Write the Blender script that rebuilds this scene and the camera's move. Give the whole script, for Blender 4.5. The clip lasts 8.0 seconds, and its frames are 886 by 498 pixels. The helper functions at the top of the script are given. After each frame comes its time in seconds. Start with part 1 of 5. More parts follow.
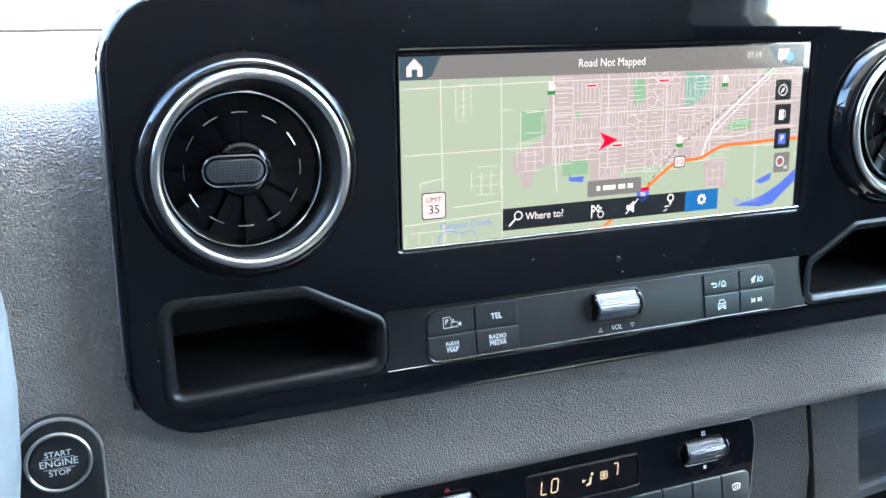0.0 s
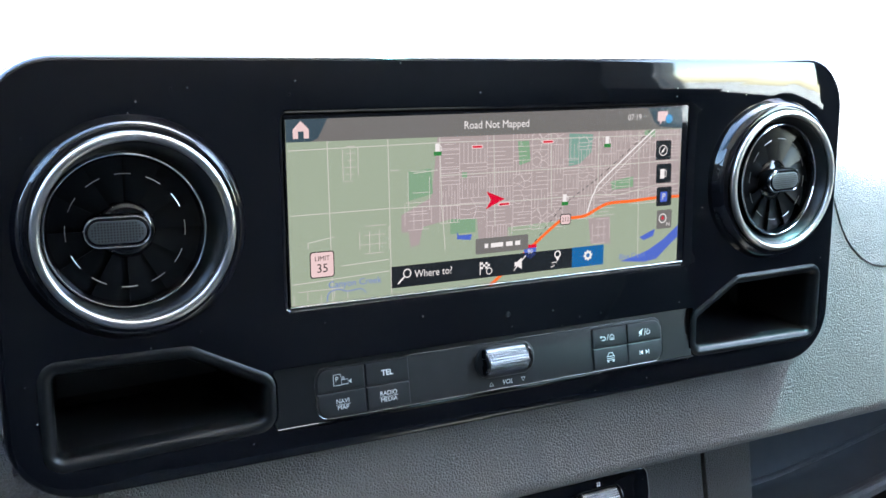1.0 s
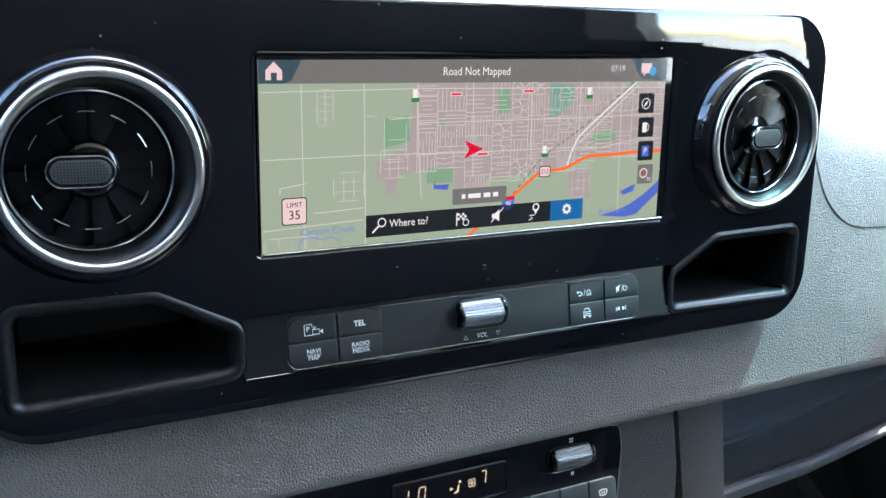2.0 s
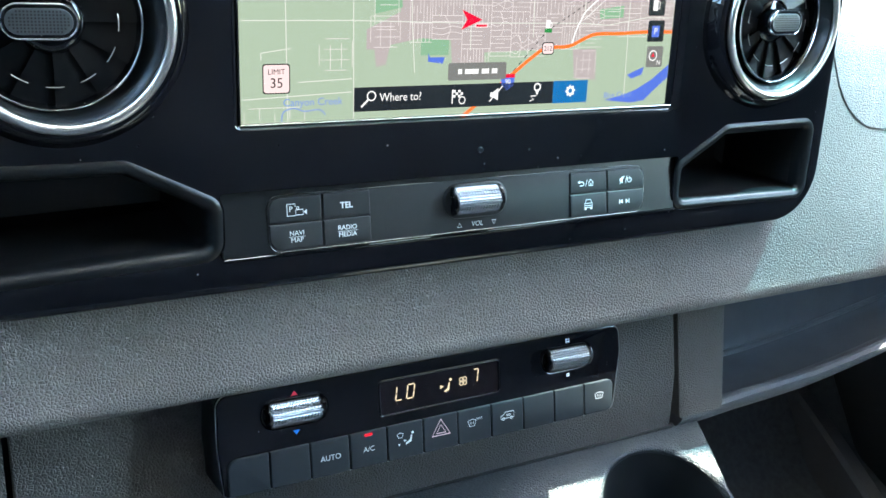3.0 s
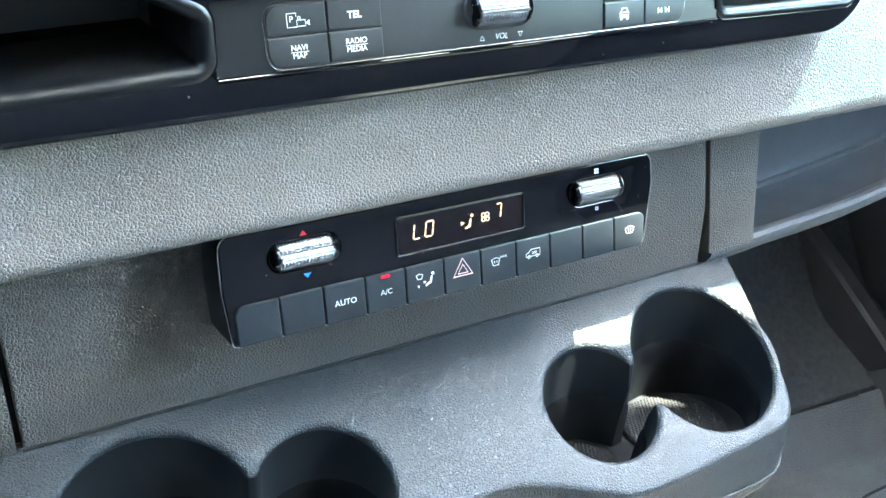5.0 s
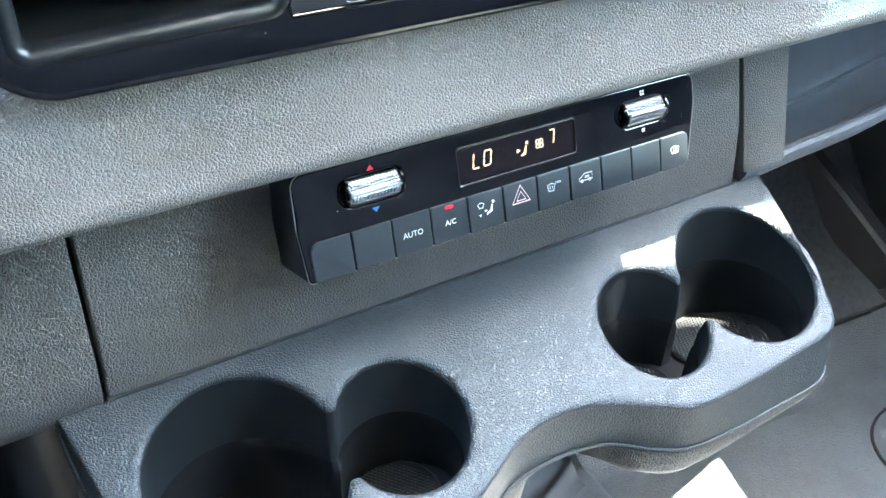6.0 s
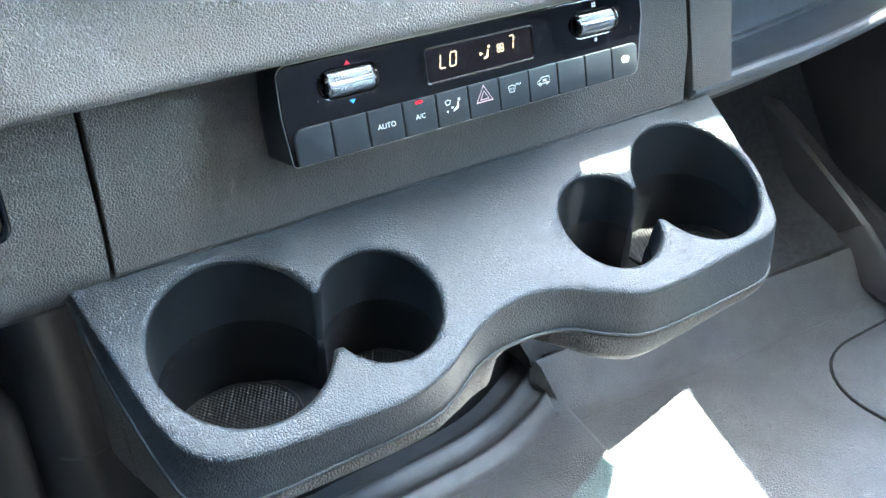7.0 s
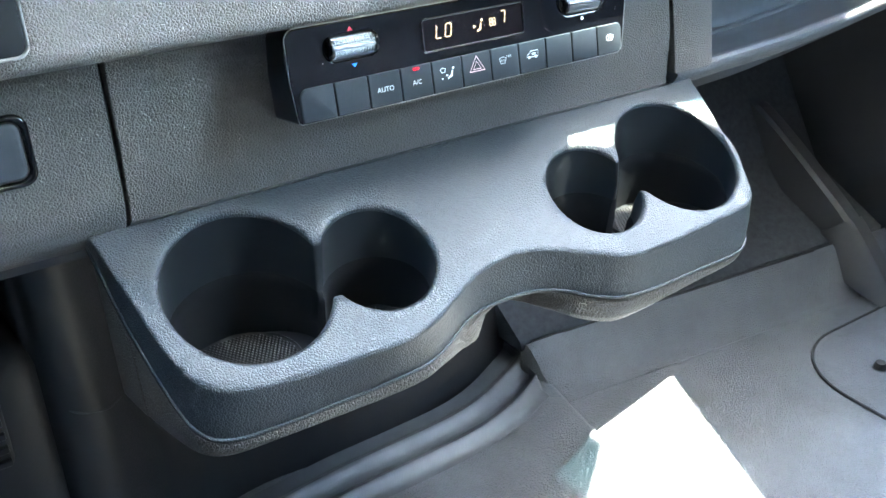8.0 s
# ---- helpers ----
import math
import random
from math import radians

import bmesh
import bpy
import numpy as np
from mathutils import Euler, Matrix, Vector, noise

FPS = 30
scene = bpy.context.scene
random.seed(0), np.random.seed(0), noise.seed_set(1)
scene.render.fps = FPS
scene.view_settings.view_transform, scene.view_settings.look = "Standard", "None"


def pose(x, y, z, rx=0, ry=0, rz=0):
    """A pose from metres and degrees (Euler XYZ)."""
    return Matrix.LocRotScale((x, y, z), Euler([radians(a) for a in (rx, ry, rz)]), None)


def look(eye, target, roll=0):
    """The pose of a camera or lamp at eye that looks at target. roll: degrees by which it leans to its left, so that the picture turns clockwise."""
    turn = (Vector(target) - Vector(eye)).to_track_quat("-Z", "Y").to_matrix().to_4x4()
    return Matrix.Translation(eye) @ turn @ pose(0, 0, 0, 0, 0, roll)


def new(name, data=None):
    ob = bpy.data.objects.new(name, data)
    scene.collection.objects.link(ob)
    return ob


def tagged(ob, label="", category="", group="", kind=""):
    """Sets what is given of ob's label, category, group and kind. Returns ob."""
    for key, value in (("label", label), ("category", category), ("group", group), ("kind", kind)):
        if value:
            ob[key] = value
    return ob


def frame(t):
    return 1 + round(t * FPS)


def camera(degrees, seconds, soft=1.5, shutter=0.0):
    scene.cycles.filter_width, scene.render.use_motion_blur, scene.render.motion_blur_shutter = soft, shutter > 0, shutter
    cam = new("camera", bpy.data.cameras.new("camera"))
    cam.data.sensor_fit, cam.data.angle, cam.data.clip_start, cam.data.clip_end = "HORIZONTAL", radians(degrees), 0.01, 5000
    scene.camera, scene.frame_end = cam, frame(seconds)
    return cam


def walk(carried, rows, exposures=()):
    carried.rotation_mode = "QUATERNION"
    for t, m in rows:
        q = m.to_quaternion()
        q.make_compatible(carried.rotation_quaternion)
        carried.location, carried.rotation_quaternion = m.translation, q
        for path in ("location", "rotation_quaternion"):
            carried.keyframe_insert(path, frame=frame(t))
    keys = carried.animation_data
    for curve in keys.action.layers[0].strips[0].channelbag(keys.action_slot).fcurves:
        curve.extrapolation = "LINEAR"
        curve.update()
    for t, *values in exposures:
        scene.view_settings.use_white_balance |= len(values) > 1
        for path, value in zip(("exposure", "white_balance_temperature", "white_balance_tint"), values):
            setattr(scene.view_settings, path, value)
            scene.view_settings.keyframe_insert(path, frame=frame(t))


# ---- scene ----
cam = camera(50.07, 8.0)
PATH = [
    (0, (-0.2773, -0.4159, 0.0625), (0.1020, 0.4789, -0.1729), -0.69),
    (0.5, (-0.2660, -0.4278, 0.0679), (0.1612, 0.4540, -0.1318), -0.47),
    (1, (-0.2615, -0.4316, 0.0674), (0.1891, 0.4420, -0.1160), -0.26),
    (1.2, (-0.2618, -0.4302, 0.0710), (0.1955, 0.4385, -0.1195), 0.07),
    (2.3, (-0.2513, -0.4188, 0.0512), (0.2157, 0.4318, -0.1903), 1.46),
    (2.5, (-0.2482, -0.4143, 0.0434), (0.2185, 0.4326, -0.2115), 1.67),
    (3, (-0.2431, -0.4027, 0.0296), (0.2224, 0.4314, -0.2661), 2.30),
    (3.5, (-0.2387, -0.3926, 0.0174), (0.2227, 0.4292, -0.3169), 2.67),
    (4, (-0.2367, -0.3862, 0.0082), (0.2198, 0.4243, -0.3588), 2.76),
    (4.5, (-0.2347, -0.3775, 0.0010), (0.2178, 0.4189, -0.4002), 2.25),
    (4.7, (-0.2341, -0.3708, -0.0007), (0.2171, 0.4182, -0.4177), 1.91),
    (5.8, (-0.2649, -0.3411, -0.0070), (0.1910, 0.4175, -0.4724), -1.76),
    (6, (-0.2787, -0.3510, -0.0119), (0.1790, 0.4024, -0.4840), -2.22),
    (6.5, (-0.2984, -0.3836, -0.0266), (0.1659, 0.3611, -0.5059), -2.88),
    (7, (-0.3138, -0.4177, -0.0388), (0.1556, 0.3256, -0.5156), -2.74),
    (7.5, (-0.3299, -0.4462, -0.0476), (0.1441, 0.2988, -0.5171), -2.24),
    (8, (-0.3405, -0.4628, -0.0524), (0.1359, 0.2859, -0.5133), -1.80),
]
STOPS = 4.8
walk(cam, [(t, look(eye, target, roll)) for t, eye, target, roll in PATH], [(0.0, STOPS + 1.1, 6500, 9), (0.5, STOPS + 0.9, 6250, 4), (1.0, STOPS + 0.45, 6500, 10), (2.5, STOPS + 0.5, 6450, 8), (3.0, STOPS + 0.95, 6350, 2), (3.5, STOPS + 1.35, 6250, -6), (4.5, STOPS + 2.1, 6700, 0), (6.0, STOPS + 2.3, 6700, 4), (8.0, STOPS + 2.2, 6650, 4)])

# ---- world, sun and exposure ----
SUN_WAY = Vector((-0.44, 0.208, -1.0)).normalized()
world = bpy.data.worlds.new("sky")
scene.world = world
world.use_nodes = True
wn = world.node_tree
sky = wn.nodes.new("ShaderNodeTexSky")
sky.sky_type = "NISHITA"
sky.sun_disc = False
sky.sun_elevation = math.asin(-SUN_WAY.z)
sky.sun_rotation = math.atan2(-SUN_WAY.x, -SUN_WAY.y)
wn.links.new(sky.outputs["Color"], wn.nodes["Background"].inputs["Color"])
wn.nodes["Background"].inputs["Strength"].default_value = 0.15
sun_data = bpy.data.lights.new("sun", "SUN")
sun_data.energy, sun_data.angle, sun_data.color = 2.4, radians(0.5), (1.0, 0.96, 0.88)
sun = new("sun", sun_data)
sun.matrix_world = Matrix.Translation((2, -1, 4)) @ SUN_WAY.to_track_quat("-Z", "Y").to_matrix().to_4x4()


# ---- materials ----
def shader(name, color, rough=0.5, metal=0.0, spec=0.5, coat=0.0):
    m = bpy.data.materials.new(name)
    m.use_nodes = True
    b = m.node_tree.nodes["Principled BSDF"]
    b.inputs["Base Color"].default_value = (*color, 1)
    b.inputs["Roughness"].default_value = rough
    b.inputs["Metallic"].default_value = metal
    b.inputs["Specular IOR Level"].default_value = spec
    b.inputs["Coat Weight"].default_value = coat
    b.inputs["Coat Roughness"].default_value = 0.04
    return m


def node(m, kind, **values):
    n = m.node_tree.nodes.new(kind)
    for key, value in values.items():
        n.inputs[key].default_value = value
    return n


def link(m, a, b):
    m.node_tree.links.new(a, b)


def ramp(m, source, lo, hi, c0=(0, 0, 0), c1=(1, 1, 1)):
    n = m.node_tree.nodes.new("ShaderNodeValToRGB")
    n.color_ramp.elements[0].position, n.color_ramp.elements[1].position = lo, hi
    n.color_ramp.elements[0].color, n.color_ramp.elements[1].color = (*c0, 1), (*c1, 1)
    link(m, source, n.inputs["Fac"])
    return n


def mottled(m, color, amount, scale, place):
    """Soft uneven tint over a base colour, and slightly uneven gloss."""
    b = m.node_tree.nodes["Principled BSDF"]
    n = node(m, "ShaderNodeTexNoise", Scale=scale, Detail=6.0, Roughness=0.6)
    link(m, place, n.inputs["Vector"])
    r = ramp(m, n.outputs["Fac"], 0.3, 0.7, [c * (1 - amount) for c in color], [c * (1 + amount) for c in color])
    link(m, r.outputs["Color"], b.inputs["Base Color"])
    return r


def dusty(m, density=0.12, size=0.16, scale=260.0, bright=(0.45, 0.43, 0.4)):
    """Scattered specks of dust."""
    b = m.node_tree.nodes["Principled BSDF"]
    pos = node(m, "ShaderNodeNewGeometry").outputs["Position"]
    v = node(m, "ShaderNodeTexVoronoi", Scale=scale)
    link(m, pos, v.inputs["Vector"])
    near = ramp(m, v.outputs["Distance"], size * 0.6, size, (1, 1, 1), (0, 0, 0))
    some = ramp(m, v.outputs["Color"], 1 - density - 0.02, 1 - density)
    big = node(m, "ShaderNodeTexNoise", Scale=14.0, Detail=2.0)
    link(m, pos, big.inputs["Vector"])
    patch = ramp(m, big.outputs["Fac"], 0.42, 0.62)
    one = node(m, "ShaderNodeMath")
    one.operation = "MULTIPLY"
    link(m, near.outputs["Color"], one.inputs[0])
    link(m, some.outputs["Color"], one.inputs[1])
    two = node(m, "ShaderNodeMath")
    two.operation = "MULTIPLY"
    link(m, one.outputs[0], two.inputs[0])
    link(m, patch.outputs["Color"], two.inputs[1])
    mix = node(m, "ShaderNodeMix")
    mix.data_type = "RGBA"
    link(m, two.outputs[0], mix.inputs[0])
    old = b.inputs["Base Color"]
    if old.links:
        link(m, old.links[0].from_socket, mix.inputs[6])
    else:
        mix.inputs[6].default_value = old.default_value
    mix.inputs[7].default_value = (*bright, 1)
    link(m, mix.outputs[2], b.inputs["Base Color"])
    return m


def grained(name, color, rough, scale=620.0, depth=0.0005, strength=0.6, amount=0.12, stretch=(1, 1, 1), spec=0.5):
    """Moulded plastic or vinyl with a leather grain."""
    m = shader(name, color, rough, spec=spec)
    b = m.node_tree.nodes["Principled BSDF"]
    pos = node(m, "ShaderNodeNewGeometry").outputs["Position"]
    mottled(m, color, amount, 9.0, pos)
    mp = node(m, "ShaderNodeMapping", Scale=stretch)
    link(m, pos, mp.inputs["Vector"])
    warp = node(m, "ShaderNodeTexNoise", Scale=scale * 0.45, Detail=3.0)
    link(m, mp.outputs["Vector"], warp.inputs["Vector"])
    add = node(m, "ShaderNodeVectorMath")
    add.operation = "MULTIPLY_ADD"
    link(m, warp.outputs["Color"], add.inputs[0])
    add.inputs[1].default_value = (0.9 / scale,) * 3
    link(m, mp.outputs["Vector"], add.inputs[2])
    v = node(m, "ShaderNodeTexVoronoi", Scale=scale)
    v.feature = "DISTANCE_TO_EDGE"
    link(m, add.outputs["Vector"], v.inputs["Vector"])
    hills = ramp(m, v.outputs["Distance"], 0.0, 0.24)
    hills.color_ramp.interpolation = "EASE"
    fine = node(m, "ShaderNodeTexVoronoi", Scale=scale * 1.9)
    fine.feature = "DISTANCE_TO_EDGE"
    link(m, add.outputs["Vector"], fine.inputs["Vector"])
    mix = node(m, "ShaderNodeMath")
    mix.operation = "MULTIPLY_ADD"
    link(m, fine.outputs["Distance"], mix.inputs[0])
    mix.inputs[1].default_value = 0.6
    link(m, hills.outputs["Color"], mix.inputs[2])
    bump = node(m, "ShaderNodeBump", Strength=strength, Distance=depth)
    link(m, mix.outputs[0], bump.inputs["Height"])
    link(m, bump.outputs["Normal"], b.inputs["Normal"])
    return m


def satin(name, color, rough, amount=0.1, scale=40.0, bump=0.0, spec=0.5):
    m = shader(name, color, rough, spec=spec)
    b = m.node_tree.nodes["Principled BSDF"]
    pos = node(m, "ShaderNodeNewGeometry").outputs["Position"]
    mottled(m, color, amount, scale, pos)
    n = node(m, "ShaderNodeTexNoise", Scale=scale * 60, Detail=3.0)
    link(m, pos, n.inputs["Vector"])
    r = ramp(m, n.outputs["Fac"], 0.3, 0.7, (rough * 0.85,) * 3, (min(1, rough * 1.15),) * 3)
    link(m, r.outputs["Color"], b.inputs["Roughness"])
    if bump:
        k = node(m, "ShaderNodeBump", Strength=0.4, Distance=bump)
        link(m, n.outputs["Fac"], k.inputs["Height"])
        link(m, k.outputs["Normal"], b.inputs["Normal"])
    return m


def glow(name, color, power=1.0, gloss=False):
    """A lit part of a display, under its glass."""
    m = shader(name, (0.005, 0.005, 0.005), 0.12, spec=0.5 if gloss else 0.2)
    b = m.node_tree.nodes["Principled BSDF"]
    b.inputs["Emission Color"].default_value = (*color, 1)
    b.inputs["Emission Strength"].default_value = power
    return m


def glass(name, tint, band=None):
    m = bpy.data.materials.new(name)
    m.use_nodes = True
    m.node_tree.nodes.clear()
    out = node(m, "ShaderNodeOutputMaterial")
    clear = node(m, "ShaderNodeBsdfTransparent", Color=(*tint, 1))
    gloss = node(m, "ShaderNodeBsdfGlossy", Roughness=0.02)
    mix = node(m, "ShaderNodeMixShader")
    mix.inputs[0].default_value = 0.05
    link(m, clear.outputs[0], mix.inputs[1])
    link(m, gloss.outputs[0], mix.inputs[2])
    link(m, mix.outputs[0], out.inputs["Surface"])
    if band:
        pos = node(m, "ShaderNodeNewGeometry").outputs["Position"]
        sep = node(m, "ShaderNodeSeparateXYZ")
        link(m, pos, sep.inputs[0])
        r = node(m, "ShaderNodeMapRange")
        r.inputs["From Min"].default_value, r.inputs["From Max"].default_value = band
        link(m, sep.outputs["Y"], r.inputs["Value"])
        c = ramp(m, r.outputs["Result"], 0.006, 1.0, tint, tint)
        for at in (0.018, 0.55):
            c.color_ramp.elements.new(at).color = (0.036, 0.105, 0.13, 1)
        link(m, c.outputs["Color"], clear.inputs["Color"])
    return m


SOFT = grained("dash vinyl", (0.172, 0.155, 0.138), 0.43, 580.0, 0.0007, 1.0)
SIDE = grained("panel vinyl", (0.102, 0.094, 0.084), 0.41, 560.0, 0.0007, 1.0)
HOLD = grained("holder plastic", (0.011, 0.0155, 0.0185), 0.39, 540.0, 0.00030, 1.0, spec=0.60)
# HOLD's plastic with the warm glow off the sunlit floor mixed into its colour
UNDER_WARMED = grained("holder plastic with painted floor glow", (0.066, 0.056, 0.045), 0.42, 440.0, 0.0006, 1.0)
WELL = satin("smooth dark plastic", (0.009, 0.0105, 0.0118), 0.36, 0.15, 30.0, spec=0.28)
POCKET = satin("pocket lining", (0.006, 0.006, 0.0065), 0.4, 0.15, 30.0)
RUBBER = satin("black rubber", (0.005, 0.005, 0.0055), 0.5, 0.15, 40.0, spec=0.14)
LINING = satin("door lining plastic", (0.027, 0.028, 0.031), 0.5, 0.15, 12.0, 0.0001)
CARPET = satin("dark footwell carpet", (0.040, 0.042, 0.046), 0.8, 0.25, 120.0, 0.0006, spec=0.2)
SHELL = satin("lower shell plastic", (0.014, 0.0145, 0.016), 0.5, 0.15, 12.0, 0.0001, spec=0.3)
TRAY = satin("tray plastic", (0.078, 0.083, 0.09), 0.55, 0.12, 25.0, 0.0001, spec=0.35)
SILLP = grained("shelf sill plastic", (0.085, 0.09, 0.097), 0.38, 560.0, 0.0003, 1.0)
MAT = grained("rubber floor mat", (0.093, 0.099, 0.107), 0.5, 330.0, 0.0009, 1.0, 0.25)
RIDGE = satin("smooth rubber ridge", (0.08, 0.085, 0.092), 0.5, 0.15, 30.0)
TRIM = satin("sill trim plastic", (0.040, 0.040, 0.043), 0.5, 0.12, 20.0, 0.0001)
PIANO = dusty(shader("piano black", (0.003, 0.003, 0.004), 0.04, spec=0.45), 0.10, 0.15)
PIANO2 = dusty(shader("piano black face", (0.003, 0.003, 0.004), 0.06, spec=0.45), 0.22, 0.14, 420.0)
KEY = satin("key plastic", (0.014, 0.0145, 0.015), 0.45, 0.1, 60.0, spec=0.25)
LIP = satin("panel satin plastic", (0.006, 0.0063, 0.0068), 0.34, 0.1, 40.0, spec=0.3)
STRIP = satin("key strip plastic", (0.016, 0.016, 0.016), 0.42, 0.1, 40.0, spec=0.25)
CKEY = satin("climate key plastic", (0.013, 0.016, 0.019), 0.5, 0.1, 60.0, spec=0.25)
BARREL = satin("vent barrel plastic", (0.011, 0.012, 0.013), 0.36, 0.1, 40.0, spec=0.35)
GAP = satin("gap shadow plastic", (0.006, 0.006, 0.006), 0.7, 0.1, 40.0)
CHROME = shader("satin chrome", (0.50, 0.49, 0.47), 0.30, 1.0)
BRIGHT = shader("bright chrome", (0.72, 0.73, 0.74), 0.12, 1.0)
DIMCHROME = shader("dark chrome", (0.22, 0.22, 0.22), 0.25, 1.0)
KNURL = shader("knurled chrome", (0.40, 0.41, 0.42), 0.27, 1.0)
BAR_CHROME = shader("smooth chrome bar", (0.62, 0.64, 0.65), 0.14, 1.0)
MARK = satin("white print", (0.66, 0.66, 0.66), 0.5, 0.05, 60.0)
MARKR = satin("red print", (0.75, 0.02, 0.04), 0.4, 0.05, 60.0)
MARKB = satin("blue print", (0.02, 0.22, 0.7), 0.4, 0.05, 60.0)
MARKP = satin("pale red print", (0.72, 0.46, 0.46), 0.4, 0.05, 60.0)
RIM = satin("wheel leather", (0.10, 0.11, 0.107), 0.45, 0.1, 60.0)
# very pale so that the unseen roof bounces light down onto the console
LINER = satin("headliner", (0.80, 0.79, 0.76), 0.85, 0.1, 20.0, 0.0002)
BACK = satin("rear panel trim", (0.036, 0.034, 0.035), 0.7, 0.2, 6.0, 0.0002)
PILLAR = satin("pillar trim", (0.35, 0.34, 0.33), 0.7, 0.1, 20.0, 0.0001)
SEAL = satin("windscreen rubber seal", (0.02, 0.02, 0.02), 0.5, 0.1, 20.0)
WHITE_WALL = satin("pale rendered wall", (0.34, 0.315, 0.29), 0.9, 0.05, 0.5, 0.002)
CONCRETE = satin("pale concrete", (0.50, 0.48, 0.45), 0.9, 0.08, 0.4, 0.002)
SCREENGLASS = glass("windscreen glass", (0.93, 0.97, 0.95), (-0.215, -0.05))
BLADE = shader("blade plastic", (0.003, 0.003, 0.0035), 0.3, spec=0.18)
PANE = glass("door glass", (0.93, 0.97, 0.95))
TINT = glass("added tinted pane", (0.10, 0.16, 0.17))

# ---- mesh helpers ----
ORG = {}


def thing(name, at, label, category, group="", kind="", turn=(0, 0, 0)):
    ob = tagged(new(name), label, category, group, kind)
    ORG[ob] = pose(*at, *turn)
    ob.matrix_basis = ORG[ob]
    return ob


def finish(bm, material, parent, local, angle):
    if parent is not None and not local:
        bm.transform(ORG[parent].inverted())
    bmesh.ops.recalc_face_normals(bm, faces=bm.faces)
    me = bpy.data.meshes.new("mesh")
    bm.to_mesh(me)
    bm.free()
    me.materials.append(material)
    for p in me.polygons:
        p.use_smooth = True
    me.set_sharp_from_angle(angle=radians(angle))
    return me


def part(name, bm, material, parent, label="", local=False, angle=35):
    me = finish(bm, material, parent, local, angle)
    ob = new(name, me)
    ob.parent = parent
    ORG[ob] = ORG[parent]
    if label:
        ob["label"] = label
    return ob


def structure(name, bm, material, label, category="", angle=35):
    ob = new(name, finish(bm, material, None, True, angle))
    ORG[ob] = Matrix()
    return tagged(ob, label, category or name.split("_")[0], "", "structure")


def box(x0, x1, y0, y1, z0, z1, bevel=0.0, bm=None):
    b = bmesh.new()
    bmesh.ops.create_cube(b, size=1.0, matrix=Matrix.LocRotScale(((x0 + x1) / 2, (y0 + y1) / 2, (z0 + z1) / 2), None, (x1 - x0, y1 - y0, z1 - z0)))
    if bevel:
        bmesh.ops.bevel(b, geom=b.edges[:], offset=bevel, segments=3, profile=0.5, affect="EDGES")
    if bm is None:
        return b
    merge(bm, b)
    return bm


def merge(bm, other):
    me = bpy.data.meshes.new("temporary")
    other.to_mesh(me)
    other.free()
    bm.from_mesh(me)
    bpy.data.meshes.remove(me)


def area(pts):
    return sum(a[0] * b[1] - b[0] * a[1] for a, b in zip(pts, pts[1:] + pts[:1])) / 2


def rounded(pts, radii, off=0.0, n=8):
    """A convex polygon, moved inwards by off, with rounded corners."""
    if area(pts) < 0:
        pts, radii = pts[::-1], (radii[::-1] if isinstance(radii, list) else radii)
    count, out = len(pts), []
    lines = []
    for i in range(count):
        a, b = Vector(pts[i]), Vector(pts[(i + 1) % count])
        d = (b - a).normalized()
        lines.append((a + Vector((-d.y, d.x)) * off, d))
    for i in range(count):
        (p, d), (q, e) = lines[i - 1], lines[i]
        w = d.x * e.y - d.y * e.x
        s = ((q.x - p.x) * e.y - (q.y - p.y) * e.x) / w
        c = p + d * s
        r = max((radii[i] if isinstance(radii, list) else radii) - off, 0.0002)
        half = math.acos(max(-1, min(1, d.dot(e)))) / 2
        t = r * math.tan(half)
        centre = c - d * t + Vector((-d.y, d.x)) * r
        a0 = math.atan2(*(reversed((c - d * t - centre)[:])))
        for k in range(n + 1):
            a = a0 + 2 * half * k / n
            out.append((centre.x + r * math.cos(a), centre.y + r * math.sin(a)))
    return out


def rect(x0, x1, z0, z1):
    return [(x0, z0), (x1, z0), (x1, z1), (x0, z1)]


def circle(cx, cz, r, n=64):
    return [(cx + r * math.cos(2 * math.pi * k / n), cz + r * math.sin(2 * math.pi * k / n)) for k in range(n)]


def ring(bm, pts, y):
    """A closed row of vertices in the plane across y."""
    return [bm.verts.new((p[0], y, p[1])) for p in pts]


def bridge(bm, a, b, closed=True):
    n = len(a)
    for i in range(n if closed else n - 1):
        j = (i + 1) % n
        bm.faces.new((a[i], a[j], b[j], b[i]))


def fill(bm, loops):
    """One flat face area bounded by the first loop and pierced by the others."""
    edges = []
    for loop in loops:
        for a, b in zip(loop, loop[1:] + loop[:1]):
            edges.append(bm.edges.get((a, b)) or bm.edges.new((a, b)))
    bmesh.ops.triangle_fill(bm, use_beauty=True, use_dissolve=False, edges=edges)


def plate(shape, y0, y1, fillet=0.0, holes=(), steps=4, back=True):
    """A plate in the xz plane, front at y0 and back at y1. shape(off) gives its outline; so do the holes, which widen by off."""
    bm = bmesh.new()

    def side(f, sign):
        rows = []
        for k in range(steps + 1):
            a = math.pi / 2 * k / steps
            off = fillet * (1 - math.sin(a))
            rows.append(ring(bm, f(off * sign), y0 + fillet * (1 - math.cos(a))))
            if not fillet:
                break
        rows.append(ring(bm, f(0), y1))
        for a, b in zip(rows, rows[1:]):
            bridge(bm, a, b)
        return rows

    all_rows = [side(shape, 1)] + [side(h, -1) for h in holes]
    fill(bm, [r[0] for r in all_rows])
    if back:
        fill(bm, [r[-1] for r in all_rows])
    return bm


def round_plate(x0, x1, z0, z1, r, y0, y1, fillet=0.0, holes=()):
    return plate(lambda off: rounded(rect(x0, x1, z0, z1), r, off), y0, y1, fillet, holes)


